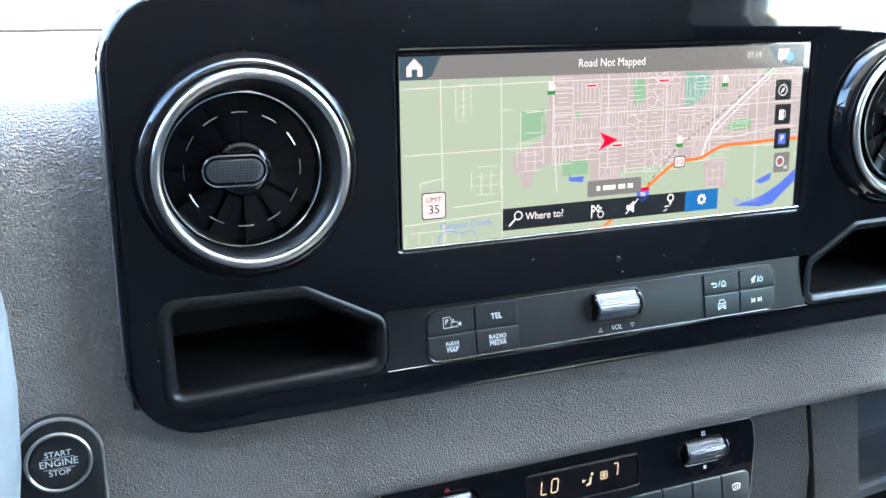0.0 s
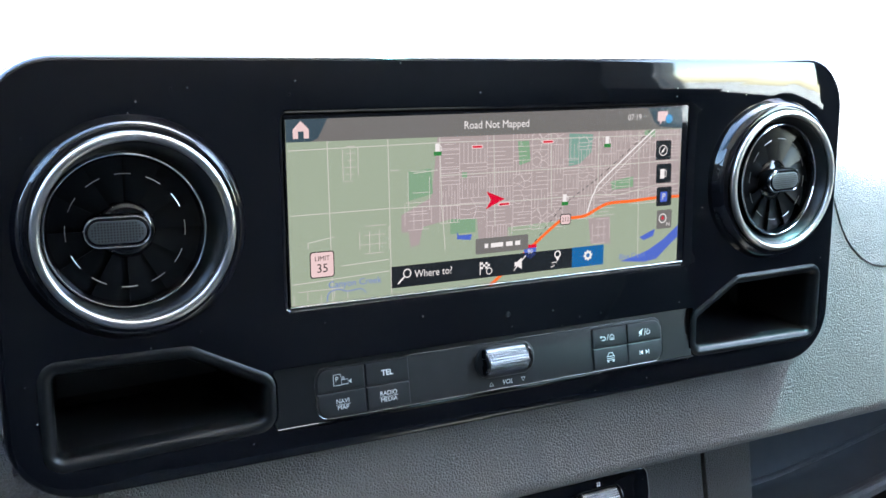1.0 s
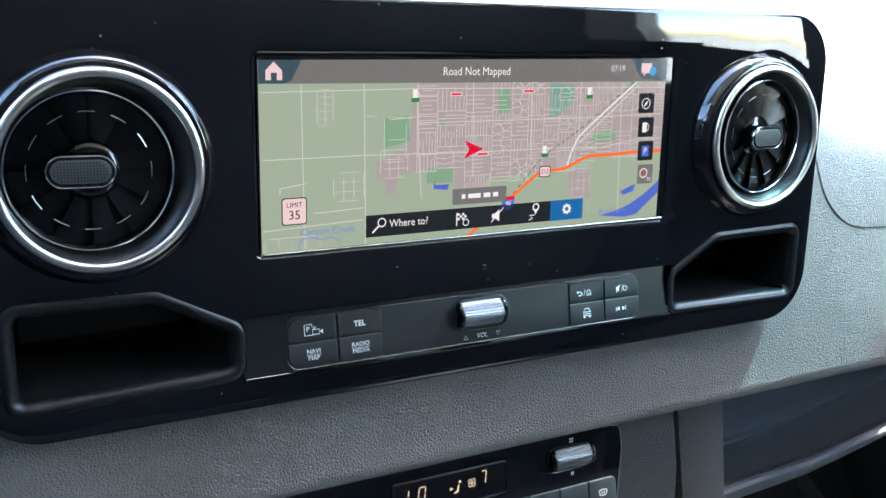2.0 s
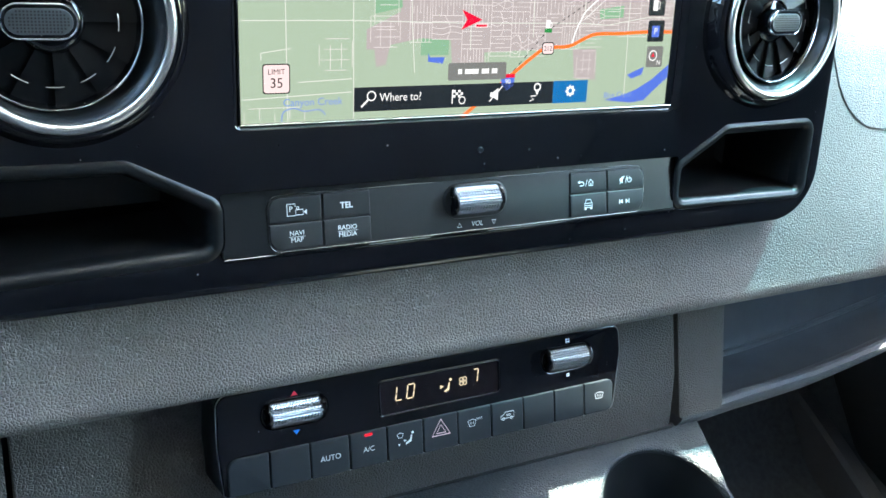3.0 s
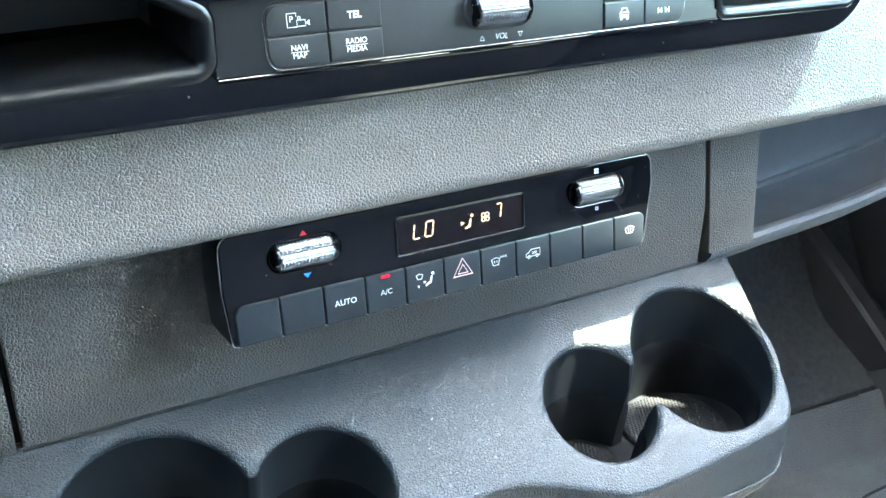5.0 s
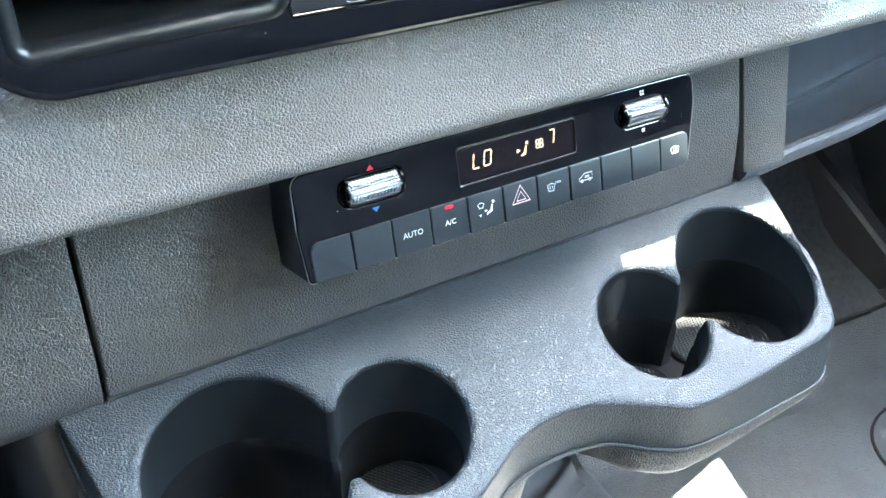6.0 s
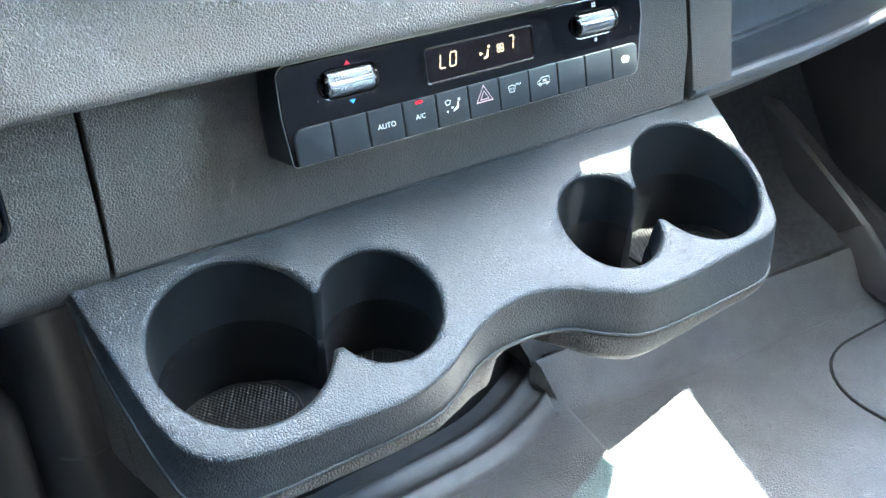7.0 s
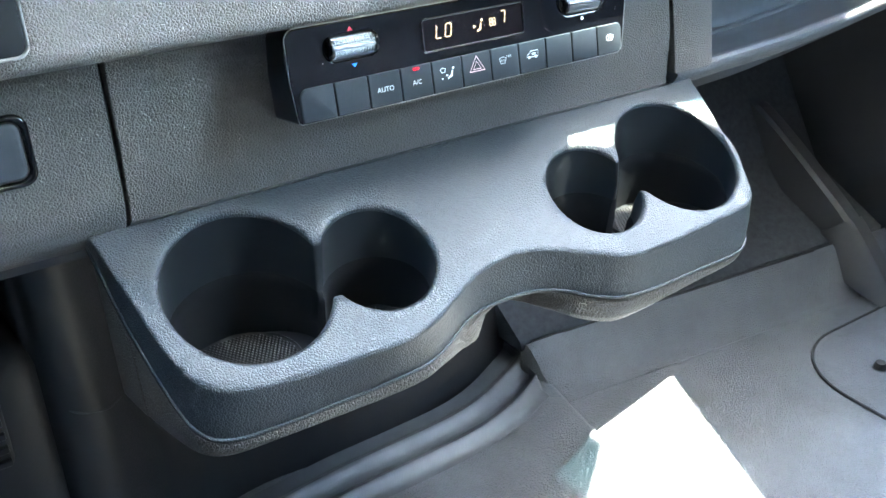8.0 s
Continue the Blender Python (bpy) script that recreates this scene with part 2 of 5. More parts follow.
def flat(pts, y):
    bm = bmesh.new()
    v = ring(bm, pts, y)
    fill(bm, [v])
    return bm


def lathe(profile, cx, cz, n=64, bm=None, closed=False):
    """A profile of (radius, y) turned round an axis along y."""
    bm = bm or bmesh.new()
    rows = [ring(bm, circle(cx, cz, r, n), y) for r, y in profile]
    for a, b in zip(rows, rows[1:] + (rows[:1] if closed else [])):
        bridge(bm, a, b)
    return bm


def torus(major, minor, cx, y, cz, n=72, k=14, squash=1.0):
    prof = [(major + minor * math.cos(2 * math.pi * i / k), y + minor * squash * math.sin(2 * math.pi * i / k)) for i in range(k)]
    return lathe(prof, cx, cz, n, closed=True)


def ribbon(pts, width, y, bm=None):
    """A flat line of even width in the xz plane."""
    bm = bm or bmesh.new()
    rows = []
    for i, p in enumerate(pts):
        a, b = Vector(pts[max(i - 1, 0)]), Vector(pts[min(i + 1, len(pts) - 1)])
        d = (b - a).normalized()
        s = Vector((-d.y, d.x)) * width / 2
        rows.append((bm.verts.new((p[0] + s.x, y, p[1] + s.y)), bm.verts.new((p[0] - s.x, y, p[1] - s.y))))
    for (a, b), (c, d) in zip(rows, rows[1:]):
        bm.faces.new((a, b, d, c))
    return bm


def letters(text, size, x, z, y, slant=0.0, wide=1.0, align="CENTER", weight=0.0):
    """Writing that stands in the xz plane and is read from the front."""
    c = bpy.data.curves.new("writing", "FONT")
    c.body, c.size, c.shear, c.align_x, c.align_y, c.offset = text, size, slant, align, "CENTER", weight
    c.resolution_u = 3
    ob = bpy.data.objects.new("writing", c)
    scene.collection.objects.link(ob)
    me = bpy.data.meshes.new_from_object(ob.evaluated_get(bpy.context.evaluated_depsgraph_get()))
    bm = bmesh.new()
    bm.from_mesh(me)
    bpy.data.objects.remove(ob)
    bpy.data.meshes.remove(me)
    bpy.data.curves.remove(c)
    bm.transform(Matrix.Translation((x, y, z)) @ Matrix.Rotation(math.pi / 2, 4, "X") @ Matrix.Diagonal((wide, 1, 1, 1)))
    return bm


def tube(pts, r, n=10, closed=False):
    """A round bar along a line of points."""
    bm = bmesh.new()
    rows, count = [], len(pts)
    side = Vector((0, 0, 1))
    for i in range(count):
        a, b = Vector(pts[(i - 1) % count if closed else max(i - 1, 0)]), Vector(pts[(i + 1) % count if closed else min(i + 1, count - 1)])
        d = (b - a).normalized()
        u = d.cross(side)
        u = (u if u.length > 0.05 else d.cross(Vector((0, 1, 0)))).normalized()
        w = u.cross(d)
        rows.append([bm.verts.new(Vector(pts[i]) + (u * math.cos(2 * math.pi * k / n) + w * math.sin(2 * math.pi * k / n)) * r) for k in range(n)])
    for a, b in zip(rows, rows[1:] + (rows[:1] if closed else [])):
        bridge(bm, a, b)
    if not closed:
        bm.faces.new(rows[0]), bm.faces.new(rows[-1][::-1])
    return bm


def sweep_x(profile, xs, bm=None, ends=True, shift=None):
    """A closed (y, z) profile drawn along x; shift(x, y, z) may bend it."""
    bm = bm or bmesh.new()
    rows = []
    for x in xs:
        rows.append([bm.verts.new(shift(x, y, z) if shift else (x, y, z)) for y, z in profile])
    for a, b in zip(rows, rows[1:]):
        bridge(bm, a, b)
    if ends:
        fill(bm, [rows[0]]), fill(bm, [rows[-1]])
    return bm


def spline(pts, n=6, closed=False):
    """A smooth line through points."""
    out, count = [], len(pts)
    for i in range(count if closed else count - 1):
        p = [Vector(pts[(i + k) % count if closed else max(0, min(count - 1, i + k))]) for k in (-1, 0, 1, 2)]
        for k in range(n):
            t = k / n
            out.append(tuple(0.5 * (2 * p[1] + (p[2] - p[0]) * t + (2 * p[0] - 5 * p[1] + 4 * p[2] - p[3]) * t * t + (3 * p[1] - p[0] - 3 * p[2] + p[3]) * t ** 3)))
    if not closed:
        out.append(tuple(pts[-1]))
    return out

# ---- the cab shell ----
FLOOR = -0.74


def header(x):
    a = abs(x)
    f = min(1.0, a / 0.57)
    g = max(0.0, min(1.0, (a - 0.77) / 0.08))
    h = max(0.0, min(1.0, (a - 0.618) / 0.03))
    # unseen roof edge, bumped near x 0.71 to keep sun out of a well
    return -0.136 - 0.003 * h - 0.078 * f * f * (3 - 2 * f) - 0.085 * max(0.0, a - 0.57) + 0.05 * g * g * (3 - 2 * g) + 0.020 * math.exp(-((a - 0.712) / 0.020) ** 2)


def grid(rows, bm=None):
    bm = bm or bmesh.new()
    vs = [[bm.verts.new(p) for p in row] for row in rows]
    for a, b in zip(vs, vs[1:]):
        bridge(bm, a, b, closed=False)
    return bm


def thick(bm, amount):
    bmesh.ops.recalc_face_normals(bm, faces=bm.faces)
    bmesh.ops.solidify(bm, geom=bm.faces[:], thickness=amount)
    return bm


def facing_x(pts, x0, x1):
    bm = bmesh.new()
    rows = [[bm.verts.new((x, y, z)) for y, z in pts] for x in (x0, x1)]
    bridge(bm, rows[0], rows[1])
    for row in rows:
        fill(bm, [row])
    return bm


structure("ground", box(-60, 60, -60, 60, -1.35, -1.3), CONCRETE, "pale sunlit concrete ground outside the van", "ground")
structure("backdrop", box(-30, 30, 11, 11.4, -1.3, 7), WHITE_WALL, "pale rendered wall far beyond the windscreen", "backdrop")
structure("floor", box(-0.97, 0.97, -1.5, 0.64, FLOOR - 0.03, FLOOR - 0.0003, 0.0), MAT, "dark grey textured rubber cab floor", "floor")

toe = [(0.235, FLOOR - 0.03), (0.235, FLOOR + 0.0005), (0.245, FLOOR + 0.002), (0.254, FLOOR + 0.008), (0.262, FLOOR + 0.020), (0.281, FLOOR + 0.056), (0.287, FLOOR + 0.0625), (0.2885, FLOOR + 0.055), (0.2925, FLOOR + 0.050), (0.2925, FLOOR - 0.03)]
rise = [(0.2905, FLOOR + 0.050), (0.2935, FLOOR + 0.064), (0.36, FLOOR + 0.13), (0.50, FLOOR + 0.36), (0.62, FLOOR + 0.60), (0.66, FLOOR + 0.60), (0.66, FLOOR + 0.050)]


def toe_bend(x, y, z):
    f = max(0.0, min(1.0, (y - 0.265) / 0.05)) if 0.2 < x < 0.27 else 0.0
    return (x - 0.028 * f, y - (0.10 * max(0.0, x - 0.27) if y < 0.30 else 0.0), z)


for first, last in ((-0.97, -0.285), (0.2615, 0.97)):
    structure("toe_board", sweep_x(toe, [first, first + 0.05, last], shift=toe_bend), MAT, "dark rubber toe board at the front of the floor", "floor")
    structure("wall_toe", sweep_x(rise, [first, first + 0.05, last], shift=toe_bend), CARPET, "dark carpet rising to the bulkhead", "wall")
structure("trim_toe_joint", tube([(x, 0.2880 - 0.10 * (x - 0.27), FLOOR + 0.0615) for x in (0.262, 0.40, 0.55, 0.72)], 0.0020, 6), GAP, "dark joint along the top of the toe mat", "trim")
# unseen wall, set near and dark to limit bounce and reflections
structure("wall_rear", box(-0.91, 0.91, -1.10, -1.05, FLOOR, 0.93), BACK, "plain dark grey wall, added out of view to close the cab", "wall")

roof_rows = []
for k in range(73):
    x = -0.87 + 1.74 * k / 72
    roof_rows.append([(x, header(x) * (1 - f) - 1.5 * f, 0.90 + 0.05 * math.sin(math.pi * min(f * 1.2, 1)) * (1 - abs(x)) ) for f in [i / 8 for i in range(9)]])
structure("ceiling", thick(grid(roof_rows), 0.03), LINER, "pale fabric headliner of the cab roof", "ceiling")

glass_rows = []
for k in range(73):
    x = -0.93 + 1.86 * k / 72
    base = 0.74 - 0.48 * x * x
    glass_rows.append([(x, base + (header(x) - base) * f, 0.055 + 0.845 * f + 0.035 * math.sin(math.pi * f)) for f in [i / 10 for i in range(11)]])
windscreen = structure("windscreen_1", grid(glass_rows), SCREENGLASS, "raked windscreen with a tinted band along its top", "window")

for s, side in ((-1, "left"), (1, "right")):
    belt = [(0.30, 0.02), (-0.04, 0.305), (-0.32, 0.515), (-0.52, 0.42), (-0.52, -0.02), (-1.5, -0.02)] if s > 0 else [(0.30, 0.02), (0.20, 0.18), (0.12, 0.34), (-1.5, 0.34)]
    structure("door_" + side, facing_x([(-1.5, FLOOR - 0.03), (0.62, FLOOR - 0.03), (0.62, 0.02)] + belt, s * 0.86, s * 0.90), LINING, "dark plastic door lining under its window", "door")
    structure("wall_pillar_" + side, box(min(s * 0.86, s * 0.91), max(s * 0.86, s * 0.91), -1.5, -0.90 if s > 0 else -0.40, -0.02 if s > 0 else 0.34, 0.9), PILLAR, "grey door pillar trim", "wall")
    structure("trim_rail_" + side, box(min(s * 0.86, s * 0.91), max(s * 0.86, s * 0.91), -1.5, -0.52, 0.80, 0.9), PILLAR, "grey roof rail trim", "trim")
    structure("trim_pillar_" + side, tube([(s * 0.885, 0.38, -0.02), (s * 0.885, 0.15, 0.15), (s * 0.885, -0.04, 0.302), (s * 0.885, -0.32, 0.510), (s * 0.885, -0.60, 0.86)], 0.022, 12), PILLAR, "grey windscreen pillar trim", "trim")
    structure("window_door_" + side, box(min(s * 0.878, s * 0.882), max(s * 0.878, s * 0.882), -0.90 if s > 0 else -0.40, -0.52 if s > 0 else 0.10, -0.02 if s > 0 else 0.34, 0.81), PANE, "clear door window glass", "window")
# extra pane out of view, softening one side of the sun patch on the floor
structure("window_tint", facing_x([(-0.165, 0.72), (-0.305, 0.965), (-0.02, 0.965), (-0.02, 0.72)], 0.874, 0.877), TINT, "added unseen tinted pane that dims one side of the floor's sun patch", "window")
structure("trim_windscreen_seal", tube([(x, 0.725 - 0.48 * x * x, 0.0575) for x in [-0.74 + 0.074 * k for k in range(21)]], 0.0035, 8), SEAL, "dark rubber seal along the foot of the windscreen", "trim")
structure("wall_front", box(-0.97, 0.97, 0.64, 0.68, FLOOR, 0.05), GAP, "dark bulkhead under the windscreen", "wall")

# ---- the dashboard ----
CENTRE = [(0.150, -0.1880), (0.055, -0.1870), (0.030, -0.1857), (0.0240, -0.1843), (0.0182, -0.1822), (0.0150, -0.1790), (0.0136, -0.1735), (0.0138, -0.1690), (0.0152, -0.138),
          (0.0165, -0.112), (0.0165, -0.060), (0.0175, -0.010), (0.024, 0.018), (0.045, 0.0365), (0.09, 0.044), (0.30, 0.049), (0.72, 0.052)]
RIGHT = [(0.180, -0.1880), (0.055, -0.1870), (0.030, -0.1857), (0.0240, -0.1843), (0.0182, -0.1822), (0.0146, -0.1788), (0.0128, -0.1730), (0.0130, -0.1680), (0.0163, -0.138),
         (0.023, -0.105), (0.037, -0.055), (0.058, -0.010), (0.085, 0.020), (0.125, 0.040), (0.19, 0.0475), (0.40, 0.051), (0.72, 0.053)]


def follow(x, stops):
    """A value read off a row of (x, value) stops."""
    for (x0, a), (x1, b) in zip(stops, stops[1:]):
        if x <= x1:
            f = max(0.0, (x - x0) / (x1 - x0))
            return a + (b - a) * f
    return stops[-1][1]


def recede(x):
    """How far the passenger's end of the dashboard sweeps forward."""
    return follow(x, ((0.40, 0.0), (0.43, 0.007), (0.47, 0.024), (0.51, 0.044), (0.60, 0.066), (0.68, 0.081), (0.95, 0.12)))


def shelf_recede(x):
    """How far the shelf's sill sweeps forward towards the door."""
    return follow(x, ((0.215, -0.0016), (0.25, 0.0), (0.28, 0.003), (0.35, 0.007), (0.40, 0.014), (0.463, 0.025), (0.55, 0.042), (0.627, 0.058), (0.86, 0.11)))


def dash_profile(x):
    f = max(0.0, min(1.0, (x - 0.22) / 0.16))
    f = f * f * (3 - 2 * f)
    pts = [Vector(a) * (1 - f) + Vector(b) * f for a, b in zip(CENTRE, RIGHT)]
    return spline([(p.x + recede(x), p.y) for p in pts], 4)


def dash_pad():
    bm = bmesh.new()
    rows = []
    for k in range(86):
        x = -0.75 + 1.70 * k / 85
        rows.append([bm.verts.new((x, y, z)) for y, z in dash_profile(x)])
    for a, b in zip(rows, rows[1:]):
        for i in range(len(a) - 1):
            x, z = (a[i].co.x + b[i].co.x) / 2, (a[i].co.z + a[i + 1].co.z) / 2
            if abs(x) < 0.245 and -0.113 < z < 0.025 and a[i].co.y < 0.06:
                continue
            bm.faces.new((a[i], b[i], b[i + 1], a[i + 1]))
    bmesh.ops.delete(bm, geom=[v for v in bm.verts if not v.link_faces], context="VERTS")
    return thick(bm, 0.004)


dash = thing("dashboard", (0, 0.05, -0.30), "dark grey grained vinyl dashboard with an open shelf", "dashboard")
part("top_pad", dash_pad(), SOFT, dash, "grained vinyl pad with a rounded lower lip", angle=60)

SLIT_L = -0.2262


def slit_r(z):
    return 0.195 + (z + 0.206) / -0.086 * 0.0145


def facing(poly, y0, y1, fillet=0.0015):
    return plate(lambda off: rounded(poly, 0.002, off, 3), y0, y1, fillet)


panel_bm = facing([(SLIT_L + 0.0015, -0.297), (slit_r(-0.297) - 0.0016, -0.297), (slit_r(-0.180) - 0.0016, -0.180), (SLIT_L + 0.0015, -0.180)], 0.050, 0.058)
bmesh.ops.bisect_plane(panel_bm, geom=panel_bm.verts[:] + panel_bm.edges[:] + panel_bm.faces[:], plane_co=(0, 0, -0.245), plane_no=(0, 0, 1))
for v in panel_bm.verts:
    v.co.y += 0.16 * max(0.0, -0.245 - v.co.z)
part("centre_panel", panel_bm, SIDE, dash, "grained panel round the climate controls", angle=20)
part("panel_backing", box(-0.24, 0.24, 0.0675, 0.072, -0.292, -0.184), GAP, dash, "dark joint backing")
part("joint_strip", tube([(SLIT_L + 0.001, 0.0568, -0.2896), (0.0, 0.0568, -0.2898), (slit_r(-0.295) - 0.001, 0.0568, -0.2902)], 0.0011, 8), GAP, dash, "dark joint above the console")
KNEE = [(0.049, -0.180), (0.049, -0.262), (0.0502, -0.274), (0.0535, -0.285), (0.0595, -0.295), (0.069, -0.303), (0.088, -0.310), (0.14, -0.317), (0.14, -0.18)]
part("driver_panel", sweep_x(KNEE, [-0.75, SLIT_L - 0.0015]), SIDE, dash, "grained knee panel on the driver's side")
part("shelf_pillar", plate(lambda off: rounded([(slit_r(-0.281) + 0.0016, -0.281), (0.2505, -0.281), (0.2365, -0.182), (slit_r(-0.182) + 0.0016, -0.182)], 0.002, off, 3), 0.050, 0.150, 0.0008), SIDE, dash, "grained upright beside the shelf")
SILL = [(0.10, -0.308), (0.078, -0.303), (0.064, -0.2965), (0.0555, -0.2885), (0.0520, -0.2835), (0.0518, -0.2795), (0.0540, -0.2770), (0.0575, -0.2765), (0.0615, -0.2790), (0.066, -0.286), (0.070, -0.2895), (0.10, -0.2935)]
TRAY_LINE = [(0.0695, -0.2892), (0.074, -0.2905), (0.118, -0.2925), (0.126, -0.2912), (0.1315, -0.2880), (0.1345, -0.2830), (0.1355, -0.276), (0.142, -0.20), (0.142, -0.18), (0.16, -0.18), (0.16, -0.300), (0.0695, -0.300)]
along = [0.2505, 0.28, 0.32] + [0.36 + 0.025 * k for k in range(13)] + [0.86]
part("shelf_sill", sweep_x(SILL, [0.2122] + along, shift=lambda x, y, z: (x, y + shelf_recede(x), z)), SILLP, dash, "rounded sill along the shelf")
# bead laid in the hollow crease to imitate its highlight
part("shelf_glint", tube([(x, 0.1312 + shelf_recede(x), -0.2882) for x in along], 0.0028, 10), SILLP, dash, "added pale bead drawing the highlight in the shelf's back crease", angle=60)
part("shelf", sweep_x(TRAY_LINE, along, shift=lambda x, y, z: (x, y + shelf_recede(x), z)), TRAY, dash, "smooth dark open shelf")
part("underside", sweep_x([(0.104, -0.307), (0.63, -0.307), (0.63, -0.330), (0.116, -0.330)], [-0.95, 0.20] + along + [0.95], shift=lambda x, y, z: (x, y + (shelf_recede(x) if y < 0.2 else 0.0), z)), LINING, dash, "dark plastic underside")


def seam_line(pts, r):
    return tube(pts, r, 6)


def on_pad(x, z):
    """The depth of the pad's face at a place."""
    prof = dash_profile(x)
    for a, b in zip(prof, prof[1:]):
        if a[1] <= z <= b[1]:
            f = (z - a[1]) / (b[1] - a[1])
            return a[0] + (b[0] - a[0]) * f
    return 0.02


arc = spline([(0.281, 0.034), (0.282, -0.005), (0.288, -0.03), (0.300, -0.052), (0.320, -0.068), (0.346, -0.0745), (0.42, -0.077), (0.60, -0.078), (0.90, -0.078)], 6)
part("airbag_seam", seam_line([(x, on_pad(x, z) - 0.0002, z) for x, z in arc], 0.0006), SIDE, dash, "dark seam of the airbag cover")

part("airbag_seam", seam_line([(x, on_pad(x, 0.034) - 0.0002, 0.034) for x in [0.258 + 0.0214 * k for k in range(31)]], 0.0005), SIDE, dash, "dark seam of the airbag cover")

# ---- the glossy centre panel ----
panel = thing("infotainment_panel", (0, 0.016, -0.1225), "glossy piano-black centre panel with screen and keys", "control panel")
OUT = rect(-0.2525, 0.2525, -0.1225, 0.0755)
POCKET_L = [(-0.2350, -0.1055), (-0.1338, -0.1030), (-0.1338, -0.0800), (-0.1715, -0.0602), (-0.2350, -0.0594)]
POCKET_R = [(0.2395, -0.1060), (0.1350, -0.1040), (0.1350, -0.0808), (0.1690, -0.0612), (0.2395, -0.0603)]
KEY_AREA = rect(-0.1315, 0.1335, -0.1055, -0.0757)
VENTS = ((-0.1930, -0.0003), (0.1942, 0.0002))


def screen_hole(off):
    return rounded(rect(-0.1222, 0.1236, -0.0456, 0.0476), 0.0015, off, 3)


part("bezel", plate(lambda off: rounded(OUT, 0.033, off, 12), 0.0002, 0.0165, 0.0035,
                    [screen_hole] + [lambda off, p=p: rounded(p, [0.006] * 5, off, 6) for p in (POCKET_L, POCKET_R)]
                    + [lambda off: rounded(KEY_AREA, 0.001, off * 0.2, 3)] + [lambda off, v=v: circle(v[0], v[1], 0.0436 - off) for v in VENTS]),
     PIANO, panel, "glossy black bezel with specks of dust")
part("housing", round_plate(-0.246, 0.246, -0.116, 0.070, 0.03, 0.0185, 0.05, 0.006,
                            [lambda off, p=p: rounded(p, [0.006] * 5, off, 6) for p in (POCKET_L, POCKET_R)] + [lambda off, v=v: circle(v[0], v[1], 0.0445) for v in VENTS]), SHELL, panel, "black plastic rear housing")
edge = rounded(OUT, 0.033, 0.0, 12)
part("edge_trim", tube([(x, 0.0125, z) for x, z in edge], 0.0011, 6, closed=True), BRIGHT, panel, "thin bright edge strip")

for v in VENTS:
    boss = [(0.0505, 0.0004), (0.0498, -0.0010), (0.0489, -0.0030), (0.0477, -0.0050), (0.0463, -0.0066), (0.0450, -0.0072), (0.0438, -0.0070), (0.0432, 0.0)]
    part("vent_collar", lathe(boss, v[0], v[1], 72), PIANO, panel, "raised glossy black collar")

for name, poly in (("left", POCKET_L), ("right", POCKET_R)):
    bm = bmesh.new()
    rows = []
    for off, y in ((-0.0030, 0.0004), (-0.0018, -0.0005), (-0.0004, -0.0007), (0.0012, -0.0002), (0.0028, 0.0014), (0.0038, 0.0040), (0.0042, 0.0085)):
        rows.append(ring(bm, rounded(poly, [0.0065] * 5, off, 8), y))
    for a, b in zip(rows, rows[1:]):
        bridge(bm, a, b)
    part("pocket_rim", bm, LIP, panel, "satin black rounded rim")
    bm = bmesh.new()
    rows = [ring(bm, rounded(poly, [0.0065] * 5, off, 8), y) for off, y in ((0.0040, 0.008), (0.0044, 0.02), (0.0064, 0.064), (0.010, 0.068))]
    for a, b in zip(rows, rows[1:]):
        bridge(bm, a, b)
    fill(bm, [rows[-1]])
    part("storage_pocket", bm, POCKET, panel, "deep black storage pocket")

strip_tilt = [(-0.1312, -0.0758), (0.1332, -0.0758), (0.1332, -0.1052), (-0.1312, -0.1052)]


def strip_y(z):
    return 0.0040 + (-0.0757 - z) / 0.0298 * -0.0045


bm = bmesh.new()
for y0 in (0.0, 0.006):
    vs = [bm.verts.new((x, strip_y(z) + y0, z)) for x, z in strip_tilt]
    bm.faces.new(vs)
bm.verts.ensure_lookup_table()
bridge(bm, bm.verts[:4], bm.verts[4:8])
part("key_strip", bm, LIP, panel, "satin black strip round the keys")
part("ledge", sweep_x([(0.0015, -0.1050), (-0.0002, -0.1053), (-0.0009, -0.1059), (-0.0009, -0.1066), (0.0003, -0.1076), (0.005, -0.1076), (0.005, -0.105)], [-0.131, -0.05, 0.05, 0.1345]), PIANO, panel, "glossy rounded ledge under the keys")


def tilted(bm):
    """Lays a flat part onto the tilted key strip."""
    for v in bm.verts:
        v.co.y += strip_y(v.co.z)
    return bm


MODULE = rect(-0.1104, 0.1106, -0.1046, -0.0786)
part("key_module", tilted(plate(lambda off: rounded(MODULE, 0.0066, off, 8), -0.0003, 0.004, 0.0003)), STRIP, panel, "matt dark grey key module")
part("module_edge", tilted(tube([(x, -0.0003, z) for x, z in rounded(MODULE, 0.0066, -0.0001, 8)], 0.00018, 6, closed=True)), DIMCHROME, panel, "thin dark chrome line round the keys")


def key(x0, x1, z0, z1, corner):
    g = 0.00035
    pts = rect(x0 + g, x1 - g, z0 + g, z1 - g)
    radii = [0.0005] * 4
    if corner is not None:
        radii[corner] = 0.006
    ob = part("key", tilted(plate(lambda off: rounded(pts, radii, off, 5), -0.0012, 0.0025, 0.0006)), KEY, panel, "matt black push key")
    return ob


def icon(bm, parent, material=MARK, label=""):
    return part("icon", bm, material, parent, label)


def join(*bms):
    bm = bmesh.new()
    for b in bms:
        merge(bm, b)
    return bm


